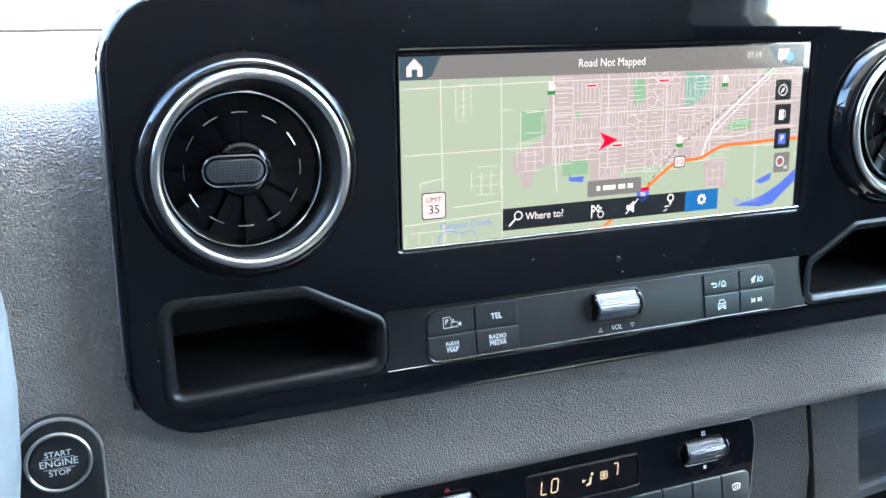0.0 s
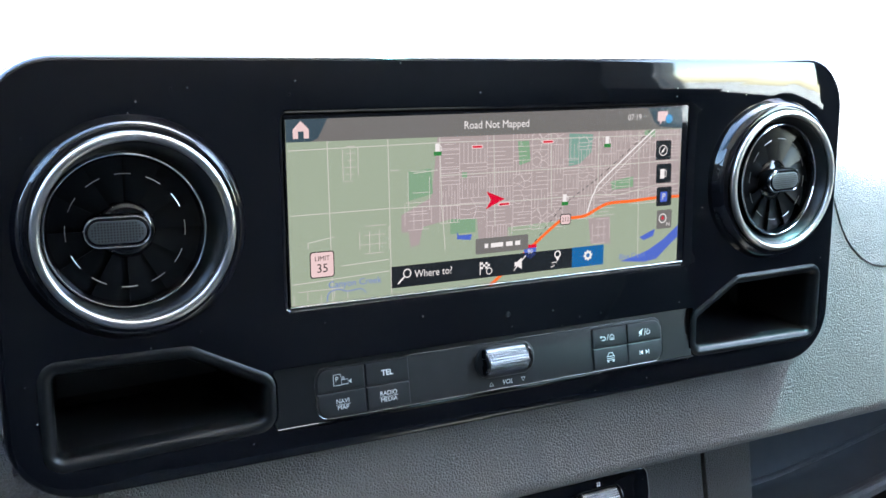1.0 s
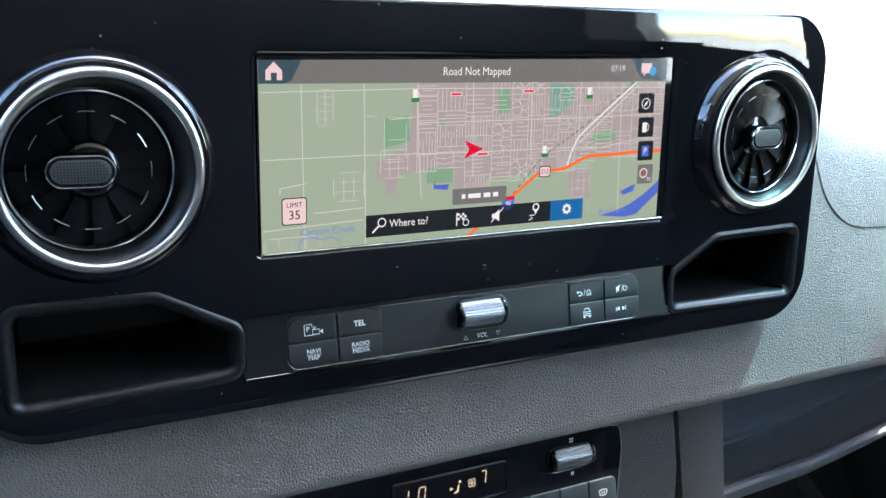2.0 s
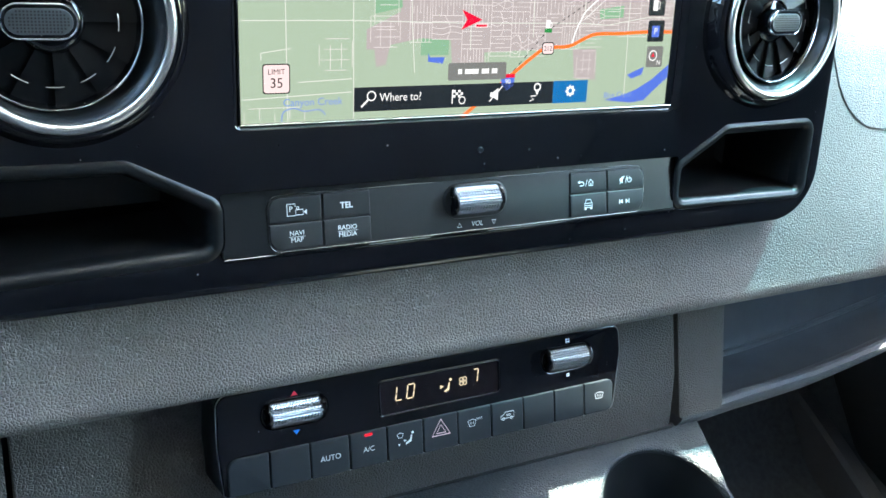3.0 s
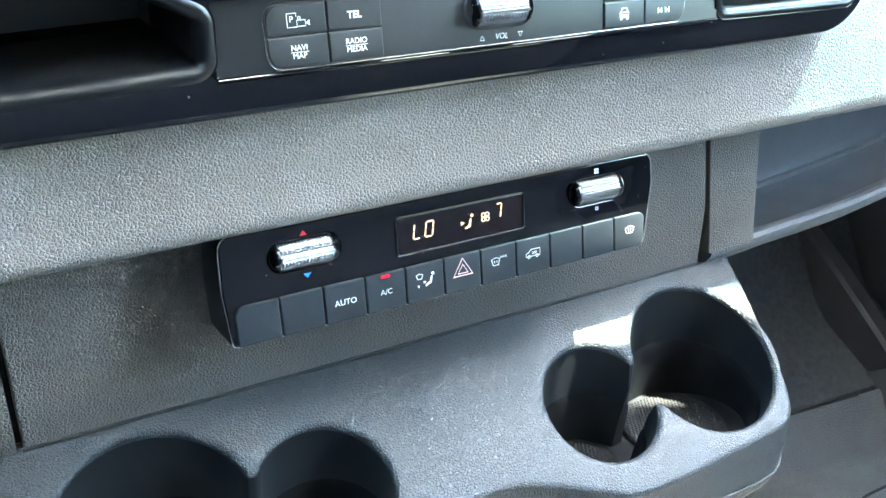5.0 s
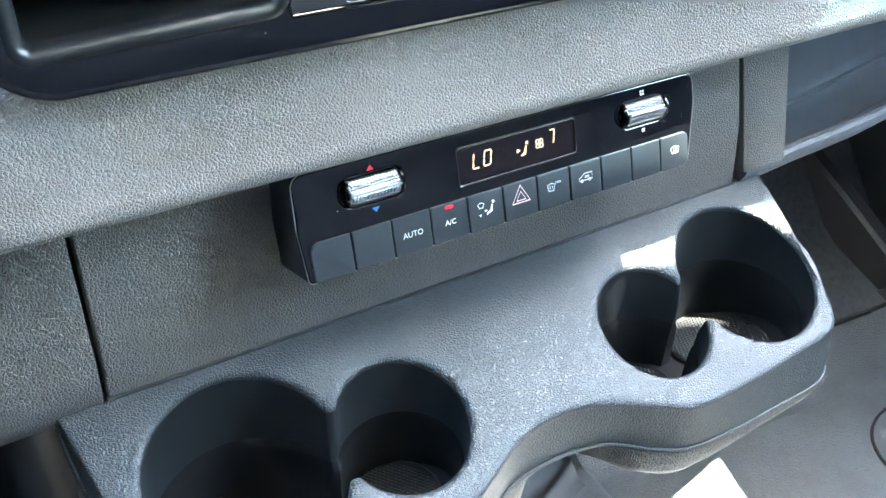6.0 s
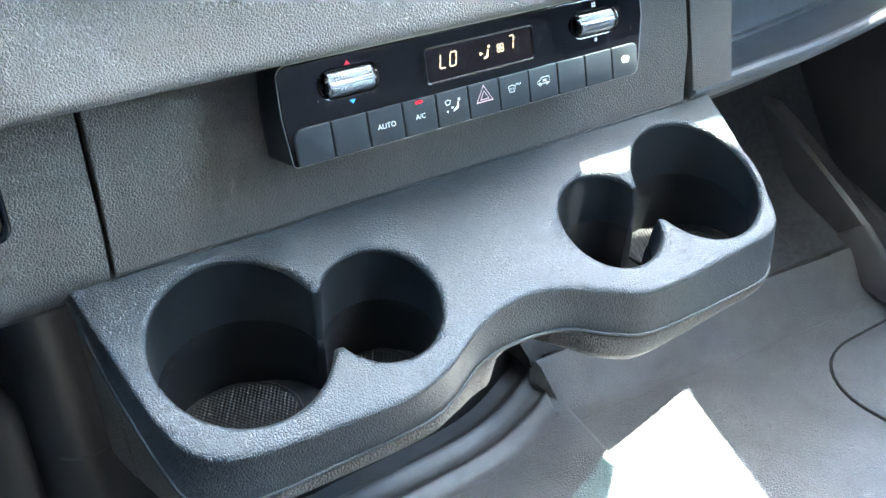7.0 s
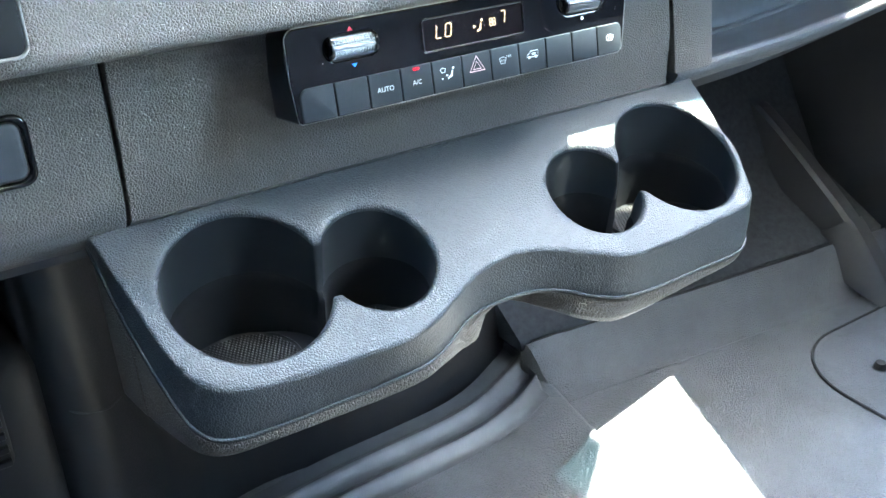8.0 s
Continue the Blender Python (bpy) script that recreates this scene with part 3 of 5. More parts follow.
TOPY = -0.00135
k1 = key(-0.1100, -0.0835, -0.0915, -0.0790, 3)
k2 = key(-0.0835, -0.0585, -0.0915, -0.0790, None)
k3 = key(-0.1100, -0.0835, -0.1042, -0.0915, 0)
k4 = key(-0.0835, -0.0585, -0.1042, -0.0915, None)
k5 = key(0.0590, 0.0842, -0.0915, -0.0797, None)
k6 = key(0.0842, 0.1102, -0.0915, -0.0797, 2)
k7 = key(0.0590, 0.0842, -0.1042, -0.0915, None)
k8 = key(0.0842, 0.1102, -0.1042, -0.0915, 1)
part("writing", tilted(letters("TEL", 0.0040, -0.0712, -0.0856, TOPY, weight=0.0001)), MARK, k2, "white printed word")
part("writing", tilted(join(letters("NAVI", 0.0032, -0.0966, -0.0964, TOPY), letters("MAP", 0.0032, -0.0966, -0.0996, TOPY), flat(rect(-0.1005, -0.0925, -0.09815, -0.09795), TOPY))), MARK, k3, "white printed words")
part("writing", tilted(join(letters("RADIO", 0.0032, -0.0712, -0.0961, TOPY), letters("MEDIA", 0.0032, -0.0712, -0.0994, TOPY), flat(rect(-0.0763, -0.0660, -0.09785, -0.09765), TOPY))), MARK, k4, "white printed words")


def outline(pts, w, y):
    return ribbon(list(pts) + [pts[0], pts[1]], w, y)


icon(tilted(join(letters("P", 0.0036, -0.0990, -0.0852, TOPY), ribbon([(-0.0968, -0.0882), (-0.1008, -0.0882), (-0.1008, -0.0828), (-0.0968, -0.0828), (-0.0968, -0.0842)], 0.00035, TOPY),
                 outline(rect(-0.0966, -0.0930, -0.0880, -0.0856), 0.00035, TOPY), flat([(-0.0928, -0.0868), (-0.0912, -0.0880), (-0.0912, -0.0857)], TOPY), outline(circle(-0.0956, -0.0848, 0.0006, 10), 0.0003, TOPY))), k1)
icon(tilted(join(ribbon([(0.0656, -0.0872), (0.0676, -0.0872), (0.0684, -0.0862), (0.0676, -0.0852), (0.0652, -0.0852)], 0.0005, TOPY), flat([(0.0656, -0.0843), (0.0656, -0.0861), (0.0642, -0.0852)], TOPY),
                 ribbon([(0.0694, -0.0875), (0.0706, -0.0840)], 0.0003, TOPY), outline([(0.0716, -0.0874), (0.0744, -0.0874), (0.0744, -0.0855), (0.0730, -0.0842), (0.0716, -0.0855)], 0.0004, TOPY), outline(rect(0.0726, 0.0735, -0.0874, -0.0862), 0.0003, TOPY))), k5)
icon(tilted(join(flat([(0.0930, -0.0868), (0.0930, -0.0852), (0.0938, -0.0852), (0.0950, -0.0840), (0.0950, -0.0880), (0.0938, -0.0868)], TOPY), ribbon([(0.0930, -0.0882), (0.0962, -0.0838)], 0.0004, TOPY),
                 ribbon([(0.0970, -0.0880), (0.0980, -0.0840)], 0.0003, TOPY), ribbon([(0.0992 + 0.0014 * math.sin(a) + 0.0005, -0.0862 - 0.0014 * math.cos(a)) for a in [-2.5 + 5.0 * k / 14 for k in range(15)]], 0.00035, TOPY),
                 ribbon([(0.0997, -0.0842), (0.0997, -0.0860)], 0.00035, TOPY))), k6)
icon(tilted(join(ribbon([(0.0692, -0.0968), (0.0699, -0.0950), (0.0727, -0.0950), (0.0734, -0.0968)], 0.0004, TOPY), outline(rect(0.0686, 0.0740, -0.0992, -0.0970), 0.0004, TOPY),
                 flat(rect(0.0688, 0.0700, -0.1004, -0.0993), TOPY), flat(rect(0.0726, 0.0738, -0.1004, -0.0993), TOPY), flat(rect(0.0690, 0.0736, -0.0984, -0.0980), TOPY))), k7)
icon(tilted(join(flat([(0.0950, -0.0992), (0.0950, -0.0966), (0.0932, -0.0979)], TOPY), flat(rect(0.0926, 0.0930, -0.0992, -0.0966), TOPY), flat([(0.0972, -0.0966), (0.0972, -0.0992), (0.0990, -0.0979)], TOPY), flat(rect(0.0993, 0.0997, -0.0992, -0.0966), TOPY))), k8)


def roller(x, y, z, length, radius):
    """The knurled barrel of a thumb roller."""
    n, count = 60, 32
    bm = bmesh.new()
    rows = []
    for k in range(count + 1):
        u = -0.5 + k / count
        end = 1.0 - 0.08 * max(0.0, (abs(u) - 0.46) / 0.04)
        row = []
        for j in range(n):
            a = 2 * math.pi * j / n
            flute = (0.0004 if j % 2 == 0 and k % 2 == 0 else -0.0003) if abs(u) < 0.46 and not -0.16 < math.sin(a) < 0.08 else -0.0003
            r = (radius + flute) * end
            row.append(bm.verts.new((x + u * length, y - r * math.cos(a), z + r * math.sin(a))))
        rows.append(row)
    for a, b in zip(rows, rows[1:]):
        bridge(bm, a, b)
    bm.faces.new(rows[0]), bm.faces.new(rows[-1])
    return bm


def add_roller(x, y, z, length, radius, parent, name, label, local):
    """A thumb roller with its smooth middle bar and bright end collars."""
    ob = part(name, roller(x, y, z, length, radius), KNURL, parent, label, local, 20)
    bm = bmesh.new()
    prof = [(radius * 0.97 * math.cos(a) - (0.0 if k in (0, 8) else -0.0006), radius * math.sin(a)) for k, a in [(k, -0.14 + 0.20 * k / 8) for k in range(9)]]
    rows = []
    for u in (-0.5, -0.48, 0.48, 0.5):
        f = 0.96 if abs(u) > 0.49 else 1.0
        rows.append([bm.verts.new((x + u * length * 0.98, y - p * f, z + q * f)) for p, q in prof])
    for a, b in zip(rows, rows[1:]):
        bridge(bm, a, b, closed=False)
    part("grip_bar", bm, BAR_CHROME, ob, "smooth chrome bar", local, 25)
    for e in (-1, 1):
        bm = bmesh.new()
        rows = []
        for u, r in ((0.485, radius * 1.02), (0.5, radius * 1.05), (0.53, radius * 1.04), (0.56, radius * 0.9), (0.565, radius * 0.3)):
            rows.append([bm.verts.new((x + e * u * length, y - r * math.cos(2 * math.pi * j / 32), z + r * math.sin(2 * math.pi * j / 32))) for j in range(32)])
        for a, b in zip(rows, rows[1:]):
            bridge(bm, a, b)
        part("end_cap", bm, PIANO2, ob, "glossy black end cap", local)
    return ob


part("roller_surround", tilted(plate(lambda off: rounded(rect(-0.0185, 0.0190, -0.0981, -0.0800), 0.0085, off, 8), -0.0016, 0.002, 0.0012)), BARREL, panel, "dished black surround")
add_roller(-0.0002, 0.0012, -0.0889, 0.0262, 0.0070, panel, "volume_roller", "knurled chrome volume roller", False)
part("writing", tilted(letters("VOL", 0.0036, 0.0008, -0.1014, -0.0006, 0.18)), MARK, panel, "white printed word")
icon(tilted(outline([(-0.0107, -0.1024), (-0.0083, -0.1024), (-0.0095, -0.1004)], 0.00035, -0.0006)), panel)
icon(tilted(outline([(0.0098, -0.1004), (0.0122, -0.1004), (0.0110, -0.1024)], 0.00035, -0.0006)), panel)
part("sensor", lathe([(0.0017, 0.0006), (0.0015, -0.0003), (0.0011, -0.0005), (0.0009, 0.0001), (0.0002, 0.0001)], 0.0010, -0.0632, 24), BARREL, panel, "tiny round light sensor")

# ---- the lit screen ----
EMIT = 0.78 * 2.0 ** -STOPS
LAND = glow("map land", (0.34, 0.40, 0.30), EMIT, True)
TOWN = glow("map town", (0.40, 0.33, 0.33), EMIT)
PARKG = glow("map park", (0.22, 0.36, 0.23), EMIT)
PARKT = glow("map wood", (0.20, 0.34, 0.29), EMIT)
WATER = glow("map water", (0.08, 0.14, 0.55), EMIT)
ROADW = glow("map road", (0.62, 0.60, 0.55), EMIT)
ROADP = glow("map lane", (0.76, 0.66, 0.66), EMIT)
ROUTE = glow("map main route", (0.95, 0.15, 0.02), EMIT * 1.05)
BAR = glow("bar grey", (0.17, 0.16, 0.155), EMIT)
DARKBAR = glow("bar black", (0.012, 0.014, 0.018), EMIT)
NAVY = glow("corner tab", (0.045, 0.075, 0.10), EMIT)
BLUE = glow("key blue", (0.01, 0.13, 0.36), EMIT)
LIT = glow("screen white", (0.85, 0.80, 0.80), EMIT)
PINKW = glow("screen pink white", (0.80, 0.58, 0.58), EMIT)
LABEL = glow("screen water name", (0.16, 0.24, 0.58), EMIT)
REDG = glow("screen red", (0.70, 0.0, 0.03), EMIT)
BLACKG = glow("screen black", (0.01, 0.01, 0.01), EMIT)
GREENG = glow("screen green", (0.03, 0.22, 0.05), EMIT)
BADGE = glow("screen badge blue", (0.02, 0.30, 0.62), EMIT)

SY = 0.0012
screen = part("screen", round_plate(-0.1224, 0.1238, -0.0458, 0.0478, 0.0015, SY, 0.006, 0.0), PIANO, panel, "lit map screen under dark glass")


def m3(pts):
    return [(x / 1000, z / 1000) for x, z in pts]


def show(name, bms, material, level, label=""):
    """A lit shape on the screen, at its level above the map."""
    bm = join(*bms)
    for v in bm.verts:
        v.co.y = SY - 0.00005 - 0.00004 * level
    return part(name, bm, material, screen, label)


show("map", [flat(m3([(-121.5, -44.8), (119.5, -44.9), (119.5, 47.0), (-121.5, 45.7)]), 0)], LAND, 0, "green open land of the map")
TOWN_PTS = m3([(-41, 36), (119.3, 34), (119.3, -6), (68, -7), (51, -13), (37, -14), (1, -15), (1, -26), (-17, -20), (-18, -9), (-34, -8), (-50, -11), (-52, -20), (-57, -21), (-58, -13), (-62, -13), (-62, -4), (-45, 4), (-43, 19)])
show("town", [flat(TOWN_PTS, 0), flat(m3([(54, -14), (69, -14), (70, -30), (56, -29)]), 0)], TOWN, 1, "pinkish built-up area")
for p in ([(7, 31), (14, 31), (15, 20), (8, 18)], [(69, 6), (85, 8), (85, 2), (70, 1)], [(-27, 16), (-24, 16), (-24, 13), (-27, 13)], [(-34, -8), (-19, -9), (-19, -16), (-34, -16)], [(92, 34), (100, 34), (100, 30), (92, 31)], [(-58, 18), (-45, 19), (-44, 6), (-58, 3)]):
    show("park", [flat(m3(p), 0)], PARKG, 2, "green park")
show("wood", [flat(m3([(40, 34), (56, 33), (55, 23), (47, 17), (40, 16)]), 0)], PARKT, 2, "blue-green park")
for p in ([(-30, -15), (-29, -17), (-21, -17), (-22, -20), (-30, -19)], [(91, -28), (96, -26), (102, -24), (101, -28), (94, -30)],
     [(77, -41), (90, -38.5), (98, -36), (108, -31), (119.3, -23), (119.3, -30), (110, -37), (104, -42), (95, -43), (86, -42)]):
    show("water", [flat(m3(p), 0)], WATER, 3, "blue water")


def inside(p, poly):
    hit = False
    for (ax, az), (bx, bz) in zip(poly, poly[1:] + poly[:1]):
        if (az > p[1]) != (bz > p[1]) and p[0] < (bx - ax) * (p[1] - az) / (bz - az) + ax:
            hit = not hit
    return hit


rnd = random.Random(7)
lanes = []
bx = -40.0
while bx < 116:
    bw = rnd.uniform(9, 17)
    bz = -25.0
    while bz < 33:
        bh = rnd.uniform(7, 12)
        kind = rnd.random()
        if inside(((bx + bw / 2) / 1000, (bz + bh / 2) / 1000), TOWN_PTS):
            x0, x1, z0, z1 = bx, min(bx + bw, 119), bz, bz + bh
            lanes.append([(x0, z0), (x1, z0)])
            lanes.append([(x0, z0), (x0, z1)])
            if kind < 0.4:
                step = rnd.uniform(1.5, 2.6)
                x = x0 + step
                while x < x1 - 0.6:
                    lanes.append([(x, z0 + rnd.choice((0, 0, bh * 0.4))), (x, z1 - rnd.choice((0, 0, bh * 0.3)))])
                    x += step
            elif kind < 0.72:
                step = rnd.uniform(1.5, 2.4)
                z = z0 + step
                while z < z1 - 0.6:
                    lanes.append([(x0 + rnd.choice((0, bw * 0.25)), z), (x1 - rnd.choice((0, bw * 0.3)), z)])
                    z += step
            elif kind < 0.9:
                for f in (0.25, 0.5, 0.75):
                    wob = rnd.uniform(-2, 2)
                    lanes.append(spline([(x0, z0 + bh * f), (x0 + bw * 0.33, z0 + bh * f + wob), (x0 + bw * 0.66, z0 + bh * f - wob), (x1, z0 + bh * f + wob * 0.5)], 4))
                lanes.append(spline([(x0 + bw * 0.5, z0), (x0 + bw * 0.6, z0 + bh * 0.5), (x0 + bw * 0.4, z1)], 4))
        bz += bh
    bx += bw
for x0, x1, z0, z1, nx, nz in ((-93, -85, 15, 32, 3, 6), (-85, -69, -22, -8, 4, 4), (57, 69, -29, -15, 4, 4), (-60, -45, -12, 2, 4, 4), (-58, -46, -4, 18, 2, 3), (-120, -92, -45, -38, 5, 2)):
    for i in range(nx):
        x = x0 + (x1 - x0) * i / (nx - 1)
        lanes.append([(x, z0 + rnd.uniform(0, 3)), (x, z1 - rnd.uniform(0, 3))])
    for j in range(nz):
        z = z0 + (z1 - z0) * j / (nz - 1)
        lanes.append([(x0 + rnd.uniform(0, 3), z), (x1 - rnd.uniform(0, 3), z)])
lane_mesh = bmesh.new()
for p in lanes:
    ribbon(m3(p), 0.00022, 0, lane_mesh)
tagged(show("lane", [lane_mesh], ROADP, 3, "fine pale street lines"), kind="stuff")
major = bmesh.new()
for p in ([(-121, -0.2), (-69, 0), (-13, -1), (60, -1), (75, -2), (101, 2), (119, 2)], [(-121, 31), (-40, 32), (119, 31)], [(-101, 45), (-100, -45)], [(-69, 45), (-68, -45)], [(-40, 36), (-39, 0), (-37, -24)], [(-8, 36), (-7, -14)], [(-121, -34), (-69, -32)],
          [(28, 36), (29, -8)], [(60, 36), (60, 3)], [(88, 34), (90, -40)], [(-40, 15), (60, 15), (118, 16)], [(-112, -14), (-98, -12)], [(-112, -14), (-112, -17)], [(-55, 17), (-41, 18)], [(-68, 19), (-63, 19)], [(-95, -27), (-69, -26)]):
    ribbon(m3(p), 0.00042, 0, major)
show("main_road", [major], ROADW, 4, "pale main road lines")
show("highway", [ribbon(m3(spline([(53, -11), (55, -5), (58, 1), (64, 8), (101, 36)], 5)), 0.0008, 0), ribbon(m3([(60, 1), (101, 33.5)]), 0.0003, 0)], LIT, 5, "pale diagonal highway")
rail_mesh = bmesh.new()
rail_pts = m3([(12, -31), (37, -5), (61, 9), (99, 36)])
for (ax, az), (bx2, bz2) in zip(rail_pts, rail_pts[1:]):
    for k in range(8):
        f, g = k / 8, k / 8 + 0.06
        ribbon([(ax + (bx2 - ax) * f, az + (bz2 - az) * f), (ax + (bx2 - ax) * g, az + (bz2 - az) * g)], 0.0004, 0, rail_mesh)
show("railway", [rail_mesh], BLACKG, 5, "dashed dark railway line")
show("route", [ribbon(m3(spline([(-10, -46), (1, -38), (15, -28), (28, -18.5), (37, -13.5), (51, -12.5), (60, -9), (68, -6.5), (84, -6.2), (101, -5.5), (119.3, -5.5)], 5)), 0.0017, 0)], ROUTE, 6, "bright orange main route")
show("creek_name", [letters("Canyon Creek", 0.0048, -0.088, -0.036, 0)], LABEL, 6, "blue map name")
show("creek_name", [letters("Blue Creek", 0.0042, 0.086, -0.0385, 0)], LABEL, 6, "blue map name")
show("stream", [ribbon(m3(spline([(-103, -44.5), (-102, -40), (-97, -38.5), (-92, -40), (-85, -39.5), (-82, -42)], 4)), 0.0005, 0)], LABEL, 5, "blue stream line")
for x, z in ((-41, 28), (66, 28), (38, -3)):
    show("fuel_sign", [flat(m3(rect(x - 1.6, x + 0.8, z - 0.5, z + 3.6)), 0), ribbon(m3([(x + 0.8, z + 2.6), (x + 1.8, z + 2.0), (x + 1.8, z - 0.2)]), 0.0004, 0)], LIT, 7, "white fuel pump sign")
    show("fuel_base", [flat(m3(rect(x - 2.4, x + 2.0, z - 2.6, z - 0.6)), 0)], GREENG, 7, "green base of the sign")
for x, z, w in ((-18, 29, 3.4), (26, 30, 3.6), (-1.5, -2.2, 3.6)):
    show("brand_mark", [flat(m3(rect(x - w, x + w, z - 0.9, z + 0.9)), 0)], PINKW, 7, "pale sign plate")
    show("brand_bar", [flat(m3(rect(x - w + 0.6, x + w - 0.6, z - 0.5, z + 0.5)), 0)], REDG, 8, "red bar on the sign plate")
show("position_arrow", [flat(m3([(-12.5, 5.2), (-1.2, 0.6), (-12.8, -4.2), (-9.6, 0.5)]), 0)], REDG, 9, "red position arrow")
show("route_shield", [flat(rounded(m3(rect(34.6, 42.0, -16.6, -10.4)), 0.0015, 0, 4), 0)], BLACKG, 8, "black edge of the route shield")
show("route_shield", [flat(rounded(m3(rect(35.1, 41.5, -16.1, -10.9)), 0.0012, 0, 4), 0)], PINKW, 9, "white route shield")
show("shield_number", [letters("212", 0.0034, 0.0383, -0.0136, 0)], BLACKG, 10, "dark route number")
show("interstate_shield", [flat(m3([(11.2, -27.5), (19.4, -27.5), (18.8, -31.5), (15.3, -34), (11.8, -31.5)]), 0)], WATER, 8, "blue route shield")
show("interstate_shield", [flat(m3(rect(11.2, 19.4, -27.6, -25.8)), 0)], REDG, 8, "red top of the shield")
show("shield_number", [letters("90", 0.0034, 0.0153, -0.0296, 0)], LIT, 10, "white route number")
show("street_label", [flat(rounded(m3(rect(-19, 14, -28.2, -19.8)), 0.001, 0, 3), 0)], BAR, 9, "grey street name plate")
show("street_bar", [flat(m3(rect(a, b, -25.2, -22.8)), 0) for a, b in ((-13.5, -11.3), (-9.6, -2.0), (-0.2, 4.0), (5.6, 8.8))], LIT, 10, "pale bars in place of the street name")
show("speed_sign", [flat(rounded(m3(rect(-111.5, -98.8, -31.8, -18.6)), 0.0014, 0, 4), 0)], BLACKG, 8, "dark edge of the speed sign")
show("speed_sign", [flat(rounded(m3(rect(-111, -99.3, -31.3, -19.1)), 0.0012, 0, 4), 0)], PINKW, 9, "pale pink speed limit sign")
show("speed_writing", [letters("LIMIT", 0.0034, -0.1051, -0.0222, 0), letters("35", 0.0062, -0.1051, -0.0272, 0)], BLACKG, 10, "dark writing of the speed sign")
show("top_bar", [flat(m3([(-121.5, 35), (119.5, 34.4), (119.5, 47.0), (-121.5, 45.7)]), 0)], BAR, 7, "grey bar along the top")
show("title_writing", [letters("Road Not Mapped", 0.0058, -0.006, 0.0402, 0, 0, 0.92)], LIT, 9, "white title")
show("clock_writing", [letters("07:19", 0.0048, 0.0845, 0.0415, 0, 0, 0.92)], LIT, 9, "white time")
show("home_tab", [flat(m3([(-121.5, 35), (-109, 35), (-105.5, 36.6), (-100.5, 45.8), (-121.5, 45.7)]), 0)], NAVY, 8, "dark blue corner tab")
show("home_icon", [flat(m3([(-118, 36.6), (-115.4, 36.6), (-115.4, 40), (-112.6, 40), (-112.6, 36.6), (-110, 36.6), (-110, 41), (-114, 45), (-118, 41)]), 0)], PINKW, 9, "pale home icon")
show("message_tab", [flat(m3([(94, 46.9), (99, 38.5), (103, 36), (119.5, 34.4), (119.5, 47)]), 0)], NAVY, 8, "dark blue corner tab")
show("message_icon", [flat(m3([(101, 44.6), (108.5, 44.6), (108.5, 39), (104.5, 39), (102.6, 36.8), (102.8, 39), (101, 39)]), 0)], PINKW, 9, "pale message icon")
show("message_badge", [flat(circle(0.1094, 0.0402, 0.0026, 20), 0)], BADGE, 10, "blue round badge")
show("search_bar", [flat(m3(rect(-68, 43.2, -41.3, -30.1)), 0)], DARKBAR, 8, "black search bar")
show("search_writing", [letters("Where to?", 0.0056, -0.0440, -0.0352, 0, 0, 0.9)], LIT, 9, "white words")
show("search_icon", [outline(circle(-0.0592, -0.0342, 0.0021, 18), 0.0006, 0), ribbon(m3([(-60.9, -35.9), (-64.4, -39.2)]), 0.0009, 0)], LIT, 9, "white magnifier")
show("flag_icon", [flat(m3(rect(-16.4, -15.8, -39.5, -32.5)), 0)] + [flat(m3(rect(-15.8 + i * 1.4, -14.4 + i * 1.4, -34.0 - j * 1.2 - 0.05, -32.8 - j * 1.2)), 0) for i in range(4) for j in range(3) if (i + j) % 2 == 0] + [outline(circle(-0.0106, -0.0379, 0.0017, 16), 0.0005, 0)], LIT, 9, "white flag icon")
show("mute_icon", [flat(m3([(5.4, -37), (5.4, -34.6), (7, -34.6), (10, -32.4), (10, -38.8), (7, -37)]), 0), ribbon(m3([(5.0, -39.2), (12.5, -31.6)]), 0.0006, 0)], LIT, 9, "white mute icon")
show("route_icon", [outline(circle(0.0334, -0.0328, 0.0018, 16), 0.0008, 0), flat(m3([(31.9, -34), (34.9, -34), (33.4, -37)]), 0), ribbon(m3([(32.9, -37.2), (29.5, -37.2), (31.5, -39), (29, -39.8)]), 0.0006, 0)], LIT, 9, "white route icon")
show("settings_key", [flat(m3(rect(43.2, 65, -41.5, -30)), 0)], BLUE, 9, "blue settings key")
gear = [(0.0541 + (0.0031 if k % 4 < 2 else 0.0024) * math.cos(2 * math.pi * k / 32), -0.0353 + (0.0031 if k % 4 < 2 else 0.0024) * math.sin(2 * math.pi * k / 32)) for k in range(32)]
show("settings_icon", [flat(gear, 0)], LIT, 10, "white gear icon")
show("settings_icon", [flat(circle(0.0541, -0.0353, 0.0012, 16), 0)], BLUE, 11, "hole of the gear")
